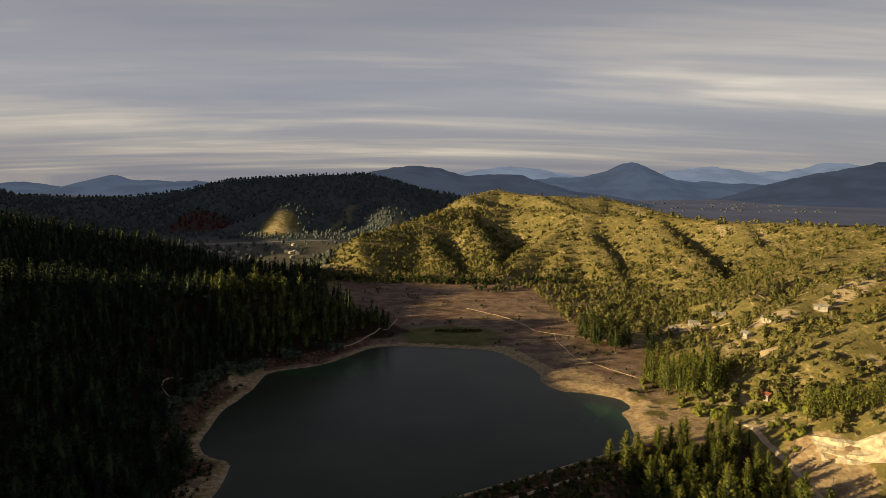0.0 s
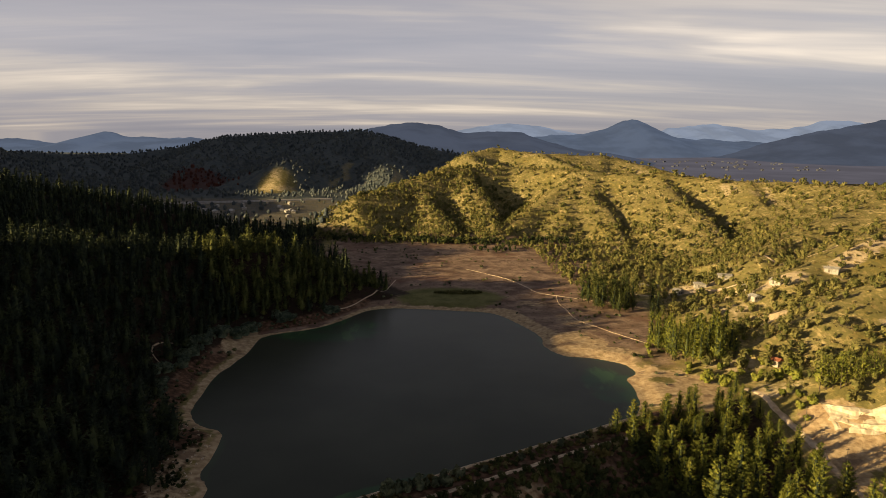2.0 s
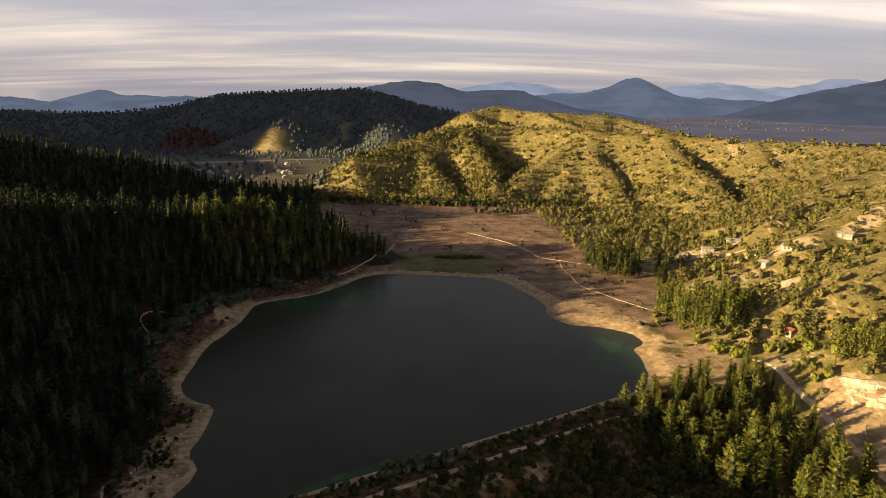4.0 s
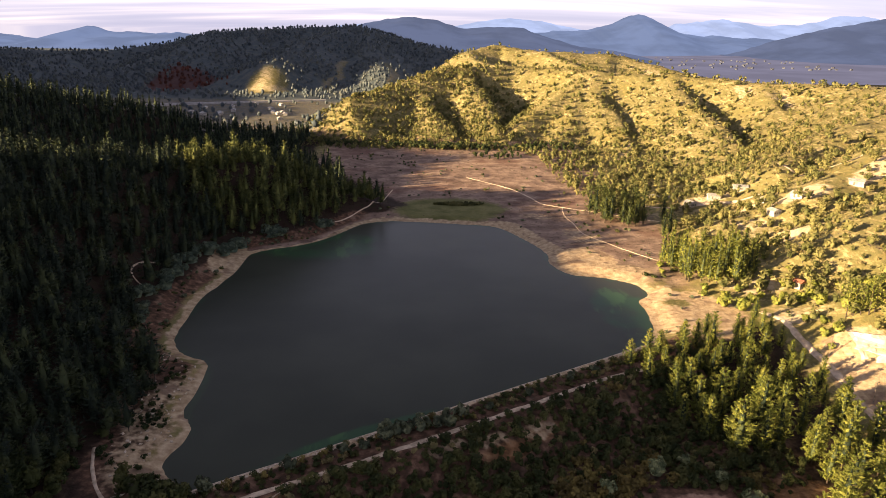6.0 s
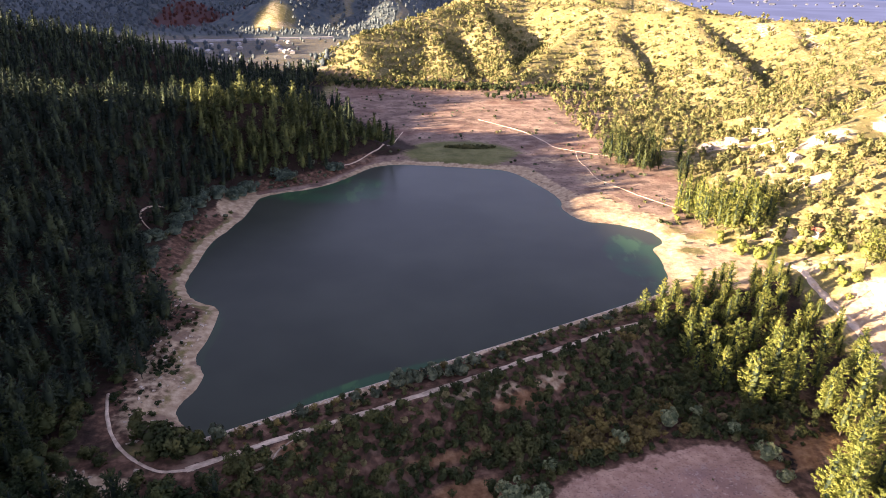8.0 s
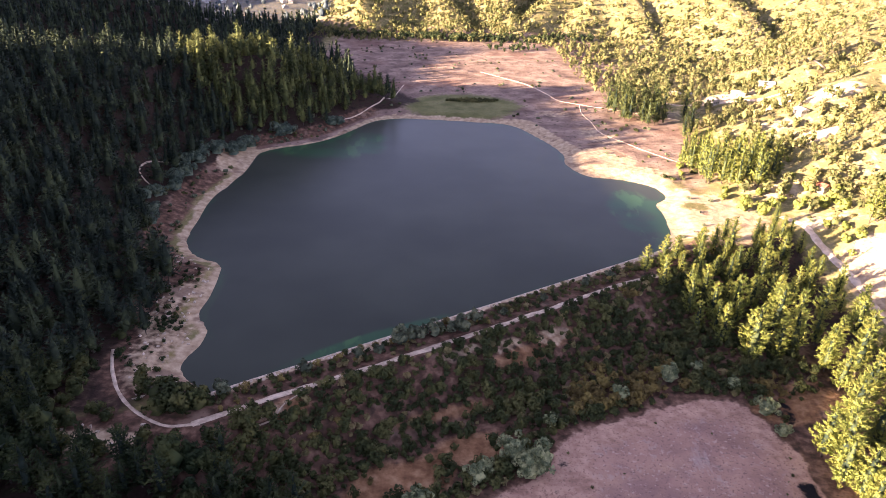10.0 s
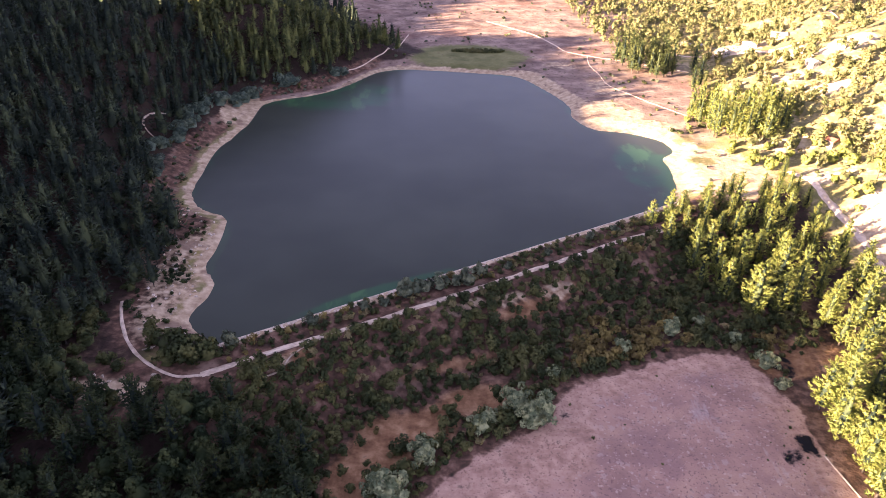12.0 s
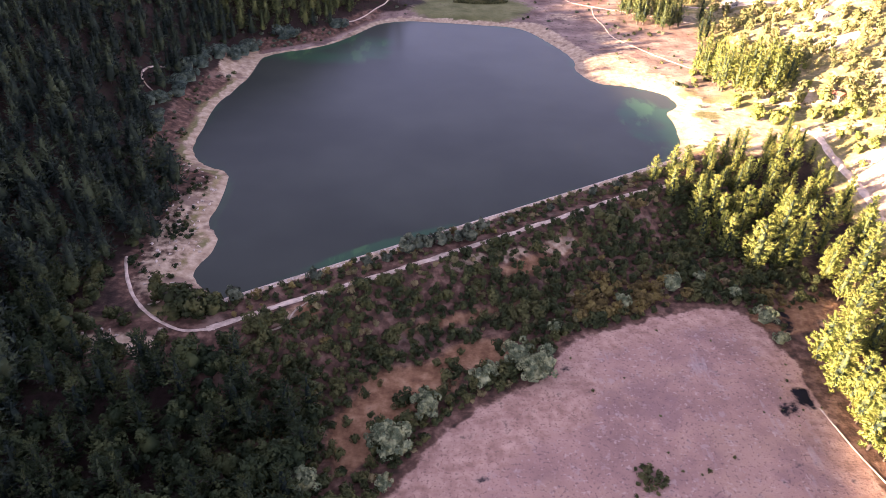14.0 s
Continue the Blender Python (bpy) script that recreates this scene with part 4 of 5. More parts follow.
def hill_scrub():
    bush = [only(dome(R, 1.7, 1.6, 16, 1, lobes=4, size=0.9)) for _ in range(7)]
    tree = [with_trunk(dome(R, 2.4, 4.0, 34, 1, 0.4, lobes=6, size=1.25, lobe=0.5), 3.0, 0.2) for _ in range(7)]

    def keep(x, y, h, d):
        e = 6.0
        gx, gy = (land(x + e, y) - land(x - e, y)) / (2 * e), (land(x, y + e) - land(x, y - e)) / (2 * e)
        n = smooth(fbm(x, y, 45, 51, 3), -0.35, 0.35)
        wet = 1 - smooth(h, 14, 60)
        dense = blob(x, y, -10, 840, 125, 140)
        foot = (1 - smooth(h, 16, 42)) * smooth(y, 400, 450) * (1 - smooth(y, 690, 760)) * smooth(x, 90, 130)
        chance = (0.54 + 0.45 * dense + 0.5 * foot + 0.42 * n * (0.4 + 0.6 * wet) + 0.6 * (1 - smooth(gx * 0.93 + gy * 0.37, -0.45, -0.05)))
        ok = (d > 22) & ((h > 4.5) | ((x > 104) & (y > 405) & (h > 2.6))) & ((x > 112) | (y > 690) | ((y > 420) & (x > 118 - 0.1 * (y - 420)))) & (x > -140) & off_tracks(x, y, 2.0)
        bare = np.maximum.reduce([blob(x, y, 222, 398, 16, 9), blob(x, y, 196, 352, 14, 6), blob(x, y, 205, 430, 16, 8), blob(x, y, 168, 228, 20, 26)])
        return ok * np.clip(chance, 0, 0.95) * (1 - bare)
    near = spots(R, 96, 330, 180, 560, 4.1, keep)
    far = np.concatenate([spots(R, 60, 460, 560, 960, 4.5, keep), spots(R, -140, 60, 690, 960, 4.4, keep), spots(R, 330, 470, 180, 560, 6.0, keep)])
    top = spots(R, -60, 460, 960, 1330, 9.0, keep)
    p = np.concatenate([near, far, top])
    p[:, 3] = R.uniform(0.5, 1.3, len(p)) * np.where(p[:, 1] > 960, 1.15, 1.0)
    big = R.uniform(0, 1, len(p)) < 0.22 + 0.35 * blob(p[:, 0], p[:, 1], -10, 840, 125, 140) + 0.2 * (1 - smooth(p[:, 2], 10, 40))
    close = big & (p[:, 1] < 560) & (p[:, 0] < 330)
    big &= ~close
    p[~(big | close), 3] *= R.uniform(0.45, 1.0, (~(big | close)).sum())
    scatter("hillside_scrub", "olive and golden scrub over the hillsides", "scrub", bush, [LEAF_DRY], p[~(big | close)], R)
    fine = [with_trunk(dome(R, 2.4, 5.2, 72, 1, 0.6, lobes=8, size=0.95, lobe=0.45), 4.0, 0.2) for _ in range(7)]
    scatter("hillside_trees", "small olive-green trees among the hillside houses", "trees", fine, [LEAF_OLIVE, BARK], p[close], R)
    scatter("hillside_trees", "small rounded evergreen trees on the hillsides", "trees", tree, [LEAF_OLIVE, BARK], p[big], R)


def valley_hedge():
    """Trees along the far edge of the valley floor, below the golden hills."""
    crowns = [with_trunk(dome(R, 2.8, 6.0, 60, 1, 0.5, lobes=7, size=1.1, lobe=0.45), 4.5, 0.2) for _ in range(5)]

    def keep(x, y, h, d):
        line = 706 - 0.06 * x + 10 * fbm(x, y, 60, 73, 2)
        return (np.abs(y - line) < 12) * 0.8 + 0.5 * (blob(x, y, 62, 655, 30, 14) > 0.5) + 0.5 * (blob(x, y, 92, 448, 10, 8) > 0.5) * off_tracks(x, y, 1.0)
    p = spots(R, -110, 150, 430, 740, 5.2, keep)
    p[:, 3] = R.uniform(0.5, 1.15, len(p)) * np.where(p[:, 1] < 480, 0.45, 1.0)
    scatter("valley_hedge", "dark green trees along the edge of the brown valley", "trees", crowns, [LEAF_DARK, BARK], p, R)


def far_wood():
    crowns = [only(join(lump_core(R, 2.5, 0, R.uniform(6.0, 8.5)), dome(R, 2.7, 6.0, 14, 1, 0.5, size=1.7, core=False))) for _ in range(7)]

    def keep(x, y, h, d):
        return ((h > np.where(y < 1130, 19, 9)) | (R.uniform(0, 1, x.size) < 0.16)) * (x < wood_edge(y) + 15) * (0.35 + 0.5 * smooth(fbm(x, y, 130, 61, 3), -0.4, 0.3)) * (1 - 0.88 * blob(x, y, -292, 1252, 40, 56)) * (line_distance(x, y, np.array(FAR_ROAD, float))[0] > 26) * (1 - 0.8 * scars(x, y))
    p = np.concatenate([spots(R, -1250, 120, 1130, 2080, 12.5, keep), spots(R, -700, -100, 760, 1130, 9.5, keep)])
    p[:, 3] = R.uniform(0.7, 1.3, len(p))
    red = np.maximum(blob(p[:, 0], p[:, 1], -470, 1340, 62, 130), 0.8 * blob(p[:, 0], p[:, 1], -385, 1290, 45, 40)) * R.uniform(0.4, 1.4, len(p)) > 0.5
    scatter("far_wood", "distant wooded hills with the haze in their colour", "wood", crowns, [PINE_HAZED], p[~red], R)
    scatter("scorched_wood", "rust-red scorched trees on a distant slope", "wood", crowns, [RED], p[red], R)


pine_wood()
hill_scrub()
valley_hedge()
far_wood()


# ------------------------------------------------------------ single trees and bushes
def part(name, mesh_data, parent, label=""):
    ob = new(name, mesh_data)
    ob.parent = parent
    if label:
        ob["label"] = label
    return ob


def tree_thing(name, label, category, group, crown, leaf, trunk_pts, trunk_r, limbs=(), inner=None):
    """A tree: an empty at its foot, a trunk with limbs, and a crown."""
    base = tagged(new(name), label, category, group)
    wood = [tube(trunk_pts, trunk_r, 7)] + [tube(p, r, 5) for p, r in limbs]
    part("trunk", mesh_np("trunk", *join(*wood)[:2], [BARK], shade=True), base)
    if inner is None:
        part("crown", mesh_np("crown", *crown[:2], [leaf], soft=crown[2]), base)
    else:                                           # dark body inside: the crown's inner shade given as needle colour
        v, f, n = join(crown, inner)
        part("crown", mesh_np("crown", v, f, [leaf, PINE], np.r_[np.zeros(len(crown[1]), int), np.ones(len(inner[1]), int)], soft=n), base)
    return base


def plant_all(kinds, places, rng):
    """Copies of the kinds at the places (x, y, z, size); the first of each kind is itself set out."""
    used = set()
    for i, (x, y, z, s) in enumerate(places):
        k = kinds[int(rng.integers(0, len(kinds)))]
        m = Matrix.Translation((x, y, z - 0.15)) @ Matrix.Rotation(rng.uniform(0, 6.28), 4, "Z") @ Matrix.Rotation(rng.normal(0, 0.03), 4, "X")
        if k.name not in used:
            k.matrix_basis, k.scale = m, (s, s, s)
            used.add(k.name)
        else:
            copy_thing(k, m).scale = (s, s, s)
    for k in kinds:
        if k.name not in used:
            for c in list(k.children):
                bpy.data.objects.remove(c)
            bpy.data.objects.remove(k)


def limbs_of(rng, tall, n, reach):
    out = []
    for i in range(n):
        a, z = rng.uniform(0, 6.28), tall * rng.uniform(0.25, 0.8)
        r = reach * (1 - z / tall) + 0.4
        out.append(([(0, 0, z), (0.5 * r * math.cos(a), 0.5 * r * math.sin(a), z + 0.2 * r), (r * math.cos(a), r * math.sin(a), z + 0.5 * r)], (0.10, 0.07, 0.03)))
    return out


def pine_kinds(n, label, group, leaf, tall, wide, shape, blade, name="pine_tree", taper=0.8, rise=0.45):
    """shape: whorls, boughs to a whorl, sprays along a bough, blades to a spray."""
    out = []
    for _ in range(n):
        h, w = tall * R.uniform(0.88, 1.1), wide * R.uniform(0.88, 1.12)
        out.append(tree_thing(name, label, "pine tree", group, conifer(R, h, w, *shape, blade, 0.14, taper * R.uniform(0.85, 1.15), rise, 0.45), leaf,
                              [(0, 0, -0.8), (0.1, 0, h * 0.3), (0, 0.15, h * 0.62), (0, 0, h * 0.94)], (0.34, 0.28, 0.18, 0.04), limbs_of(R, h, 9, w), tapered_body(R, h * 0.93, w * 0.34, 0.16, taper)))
    return out


def in_zone(x, y, pts):
    return inside(x, y, pts)


def east_pines():
    zone = [(72, 224), (84, 200), (93, 181), (104, 178), (110, 186), (118, 176), (113, 156), (99, 142), (97, 118), (99, 84), (150, 60), (149, 150), (147, 195), (147, 232), (145, 252), (140, 268), (129, 272), (120, 252), (106, 252), (92, 242), (80, 234)]
    p = spots(R, 70, 156, 60, 275, 8.2, lambda x, y, h, d: (in_zone(x, y, zone) & off_tracks(x, y, 1.5) & (d > 6)) * 0.92)
    p = np.concatenate([p, at_places([(100, 226, 1), (110, 231, 1), (119, 233, 1), (124, 246, 1), (131, 241, 1), (119, 214, 1), (125, 218, 1), (134, 225, 1), (112, 220, 1), (127, 230, 1), (97.5, 129, 1), (99, 119, 1), (98.5, 140, 1), (100, 108, 1), (99.5, 97, 1), (100, 86, 1)])])
    p[:, 3] = R.uniform(0.62, 1.08, len(p)) * (1.0 - 0.28 * smooth(p[:, 1], 180, 222))
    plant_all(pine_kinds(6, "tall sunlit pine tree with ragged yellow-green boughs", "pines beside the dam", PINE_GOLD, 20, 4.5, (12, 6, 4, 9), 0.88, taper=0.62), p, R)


def groves():
    grove = [(122, 345), (127, 314), (141, 299), (156, 305), (158, 326), (147, 340), (134, 350)]
    p = spots(R, 110, 162, 295, 352, 4.7, lambda x, y, h, d: in_zone(x, y, grove) * 1.0)
    p[:, 3] = R.uniform(0.9, 1.25, len(p))
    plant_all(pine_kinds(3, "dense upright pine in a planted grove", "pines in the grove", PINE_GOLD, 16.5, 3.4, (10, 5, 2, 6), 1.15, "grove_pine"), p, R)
    stand = [(104, 448), (112, 425), (126, 410), (138, 418), (134, 446), (118, 462)]
    q = spots(R, 95, 145, 405, 470, 6.0, lambda x, y, h, d: in_zone(x, y, stand) * 0.9)
    q = np.concatenate([q, [(140, 392, height_at(140, 392), 1.0), (145, 396, height_at(145, 396), 0.9), (152, 430, height_at(152, 430), 1.1)]])
    q[:, 3] *= R.uniform(0.95, 1.35, len(q))
    plant_all(pine_kinds(3, "dark green pine at the foot of the hill", "pines by the houses", PINE_MID, 16, 3.9, (9, 6, 2, 6), 1.25, "grove_pine"), q, R)
    row = np.array([(171 + i * 2.7, 256 - 0.25 * i + R.uniform(-0.8, 0.8), 0, R.uniform(0.85, 1.15)) for i in range(16)])
    row[:, 2] = land(row[:, 0], row[:, 1])
    kinds = []
    for _ in range(3):
        crown = conifer(R, 15, 1.9, 10, 5, 2, 4, 0.9, 0.2, 0.5, 0.9)
        kinds.append(tree_thing("poplar_tree", "slender yellowing poplar in a row above the quarry", "poplar tree", "row of poplars", crown, PINE_GOLD, [(0, 0, -0.8), (0, 0, 7), (0, 0, 14)], (0.2, 0.15, 0.04)))
    plant_all(kinds, row, R)


def bush_kinds(n, name, label, group, leaf, wide, tall, tufts, size=None, blade=6, lobes=14, lobe=0.34):
    return [tree_thing(name, label, "bush" if "bush" in name else "tree", group, dome(R, wide, tall, tufts, blade, 0.25 * tall * ("tree" in name), lobes, size, True, lobe, 0.66), leaf,
                       [(0, 0, -0.6), (0.1, 0.1, tall * 0.35), (0, 0, tall * 0.8)], (0.3, 0.22, 0.06), limbs_of(R, tall, 5, wide * 0.8)) for _ in range(n)]


def at_places(rows, sink=0.0):
    p = np.array(rows, float)
    return np.stack([p[:, 0], p[:, 1], land(p[:, 0], p[:, 1]) - sink, p[:, 2]], 1)


def silver_bushes():
    field_edge = [(19, 137.5, 1.0), (25, 134.5, 1.05), (22, 132, 0.85), (9, 130, 0.72), (11.5, 133, 0.55), (-4.5, 119.5, 0.85), (-5.5, 123, 0.6), (-12, 107.5, 1.12), (-15, 110, 0.8),
                  (-13.5, 98, 0.5), (-31, 97, 0.9), (-36, 88, 0.8), (68, 171, 0.75), (51.5, 162, 0.65), (86, 168, 0.55), (91, 157, 0.75), (92, 148, 0.5), (30, 150, 0.5), (78, 176, 0.5)]
    plant_all(bush_kinds(4, "silver_bush", "rounded grey-green bush at the field's edge", "bushes round the field", LEAF_SILVER, 4.7, 8.4, 950, 0.33, 5, 22, 0.27), at_places(field_edge), R)
    bank = [(-122, 279, 0.75), (-124, 272, 0.8), (-119, 291, 0.8), (-121, 298, 0.8), (-119, 306, 0.95), (-122, 314, 0.9), (-118, 322, 0.95), (-120, 331, 0.85), (-115, 340, 1.0), (-109, 347, 0.9), (-107, 356, 1.05), (-104, 363, 0.95), (-91, 380, 1.15),
            (-87, 383, 0.9), (-66, 404, 0.8), (-62, 408, 0.7), (-118, 262, 0.75), (-116, 255, 0.7)]
    plant_all(bush_kinds(3, "shore_bush", "blue-green bush along the sandy shore", "bushes along the shore", LEAF_BLUE, 5.9, 8.0, 520, 0.46), at_places(bank), R)
    crest = [(-58, 152, 0.85), (-12, 176.5, 1.0), (-9, 178.5, 0.85), (-6, 180, 0.8), (-2, 181.5, 0.95), (3, 183.5, 0.7), (7, 184, 0.95), (11, 190, 0.75), (-38, 161.5, 0.7), (-24, 169, 0.6), (-18, 171.5, 0.55), (50, 214.5, 0.6),
             (34, 203, 0.5), (60, 220, 0.55), (20, 194, 0.5)]
    plant_all(bush_kinds(4, "dam_bush", "grey-green willow bush on the dam crest", "bushes on the dam", LEAF_GREY, 3.4, 6.0, 300, 0.42), at_places(crest), R)


def corner_bushes():
    """Dark bushes between the two tracks at the dam's western end."""
    rows = [(-92, 138, 1.2), (-96, 150, 1.2), (-100, 143, 1.3), (-103, 152, 1.3), (-90, 131, 1.0), (-99, 160, 1.2), (-88, 143, 0.9), (-106, 136, 1.2), (-70, 146.5, 1.6), (-66, 144.5, 1.5), (-74, 149, 1.5), (-62.5, 145.5, 1.3), (-78, 152, 1.2), (-72, 143, 1.2), (-67, 149.5, 1.2), (-82, 158, 0.8), (-60, 147, 0.6), (-72, 133, 0.9), (-64, 132, 0.8), (-56, 134, 1.0), (-48, 139, 1.1), (-44, 143, 0.8), (-84, 140, 0.8), (-80, 128, 0.9), (-98, 155, 0.9),
            (-101, 165, 1.0), (-97, 146, 0.8), (-38, 143, 0.9), (-52, 129, 1.0), (-95, 176, 0.8), (-92, 186, 0.6), (-96, 200, 0.7), (-99, 212, 0.7)]
    plant_all(bush_kinds(3, "green_bush", "dense dark green bush beside the dirt track", "bushes by the track", LEAF, 3.0, 4.2, 270, 0.36), at_places(rows), R)
    gold = [(156, 298, 1.0), (165, 296, 0.9), (164, 278, 1.1), (168, 271, 1.2), (174, 262, 1.3), (147, 306, 0.8), (136, 291, 0.9), (146, 286, 1.0), (155, 281, 0.9), (176, 290, 0.9), (133, 284, 1.2), (139, 279, 1.3), (144, 296, 0.8), (160, 286, 0.8),
            (170, 282, 1.0), (180, 272, 1.1), (186, 266, 1.0), (184, 284, 0.8), (163, 257, 0.7), (160, 250, 0.8), (165, 250, 0.9), (159, 243, 0.6), (158, 262, 0.7), (192, 276, 1.0), (152, 290, 0.7), (128, 296, 0.7), (131, 302, 0.8), (171, 304, 0.7), (162, 305, 0.6), (190, 290, 0.8),
            (126, 350, 0.8), (121, 338, 0.7), (119, 328, 0.6), (140, 356, 0.9), (150, 350, 0.8), (166, 320, 0.7), (168, 334, 0.8), (163, 344, 0.7)]
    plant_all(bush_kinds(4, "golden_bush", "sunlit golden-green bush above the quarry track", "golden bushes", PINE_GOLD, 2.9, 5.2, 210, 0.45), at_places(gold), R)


def lower_wood():
    """The mixed trees below the dam, nearest to the eye."""
    zone = [(-130, 40), (-132, 156), (-104, 160), (-97, 146), (-92, 128), (-72, 128), (-50, 132), (-30, 118), (-28, 92), (-24, 40)]
    p = spots(R, -134, -22, 40, 160, 4.9, lambda x, y, h, d: (in_zone(x, y, zone) & off_tracks(x, y, 3)) * 0.93)
    cut = R.uniform(0, 1, len(p)) < 0.55
    a, b = p[cut], p[~cut]
    a[:, 3], b[:, 3] = R.uniform(0.6, 1.0, len(a)), R.uniform(0.75, 1.3, len(b))
    plant_all(pine_kinds(4, "broad dark green pine in the wood below the dam", "pines below the dam", LEAF_DARK, 15, 4.2, (9, 6, 3, 5), 1.1, "wood_pine"), a, R)
    plant_all(bush_kinds(4, "broadleaf_tree", "rounded dark green broadleaf tree below the dam", "broadleaf trees below the dam", LEAF_DARK, 3.5, 7.5, 330, 0.47, 3), b, R)


def dam_scrub():
    low = [only(dome(R, 1.4, 1.7, 105, 1, lobes=6, size=0.4, lobe=0.45)) for _ in range(6)]
    mid = [with_trunk(dome(R, 2.0, 3.3, 190, 1, lobes=9, size=0.48, lobe=0.42), 2.6, 0.12) for _ in range(5)]

    def keep(x, y, h, d):
        s, u = below_dam(x, y)
        e, _ = line_distance(x, y, FIELD, True)
        free = ~(inside(x, y, FIELD) | (e < 1.5)) & off_tracks(x, y, 0.25) & (d > 3)
        slope = (s > 14.5) & (s < 80) & (x > -52) & (x < 114)
        dens = smooth(fbm(x, y, 17, 81, 3), -0.6, -0.1) * 0.5 + 0.46
        crest = (s > 4.3) & (s < 12.0) & (u > 0.01) & (u < 1.0)
        dens = dens * (1 - 0.85 * zones(x, y, h, d)["straw"])
        return free * np.where(slope, dens, 0) + free * crest * 0.8
    p = spots(R, -75, 114, 85, 262, 2.0, keep)
    n = len(p)
    p[:, 3] = R.uniform(0.5, 1.25, n)
    tone = fbm(p[:, 0], p[:, 1], 16, 83, 3)
    near_field = line_distance(p[:, 0], p[:, 1], FIELD, True)[0]
    crest = below_dam(p[:, 0], p[:, 1])[0] < 13
    p[crest, 3] *= 0.85
    rust = (blob(p[:, 0], p[:, 1], 52, 166, 20, 9, 20) * R.uniform(0.3, 1.3, n) > 0.5) | (tone > 0.5) | (crest & (R.uniform(0, 1, n) < 0.15))
    tall = (R.uniform(0, 1, n) < 0.4) & ~rust & (below_dam(p[:, 0], p[:, 1])[0] > 16)
    dry = ~rust & ~tall & (R.uniform(0, 1, n) < 0.25)
    scatter("dam_scrub", "low dark green scrub below the dam", "scrub", low, [LEAF], p[~rust & ~tall & ~dry], R)
    scatter("dam_thicket", "green thicket on the dam's outer slope", "thicket", mid, [LEAF, BARK], p[tall], R)
    scatter("rusty_scrub", "rust-brown and olive scrub beside the field", "scrub", low + [only(dome(R, 1.7, 2.6, 120, 1, lobes=8, size=0.6, lobe=0.42))], [LEAF_RUST], p[rust], R)
    scatter("dry_scrub", "pale dry weeds below the dam", "scrub", low, [LEAF_DRY], p[dry], R)


def mustard_bushes():
    rows = [(38, 156, 0.9), (42, 159, 1.1), (46, 158, 0.9), (50, 160.5, 1.0), (45, 163, 1.1), (54, 163, 0.9), (57, 165.5, 1.1), (61, 166, 0.9), (63, 170, 1.0), (58, 171, 0.8), (40, 164, 0.8), (66, 174, 0.9), (70, 176, 1.1), (68, 181, 0.8), (48, 168, 0.9), (72, 168, 0.8),
            (-38, 104, 1.1), (-42, 112, 0.9), (-33, 110, 0.8)]
    plant_all(bush_kinds(3, "mustard_bush", "olive and mustard-brown bush above the field", "mustard bushes", LEAF_RUST, 2.6, 3.8, 240, 0.36), at_places(rows), R)


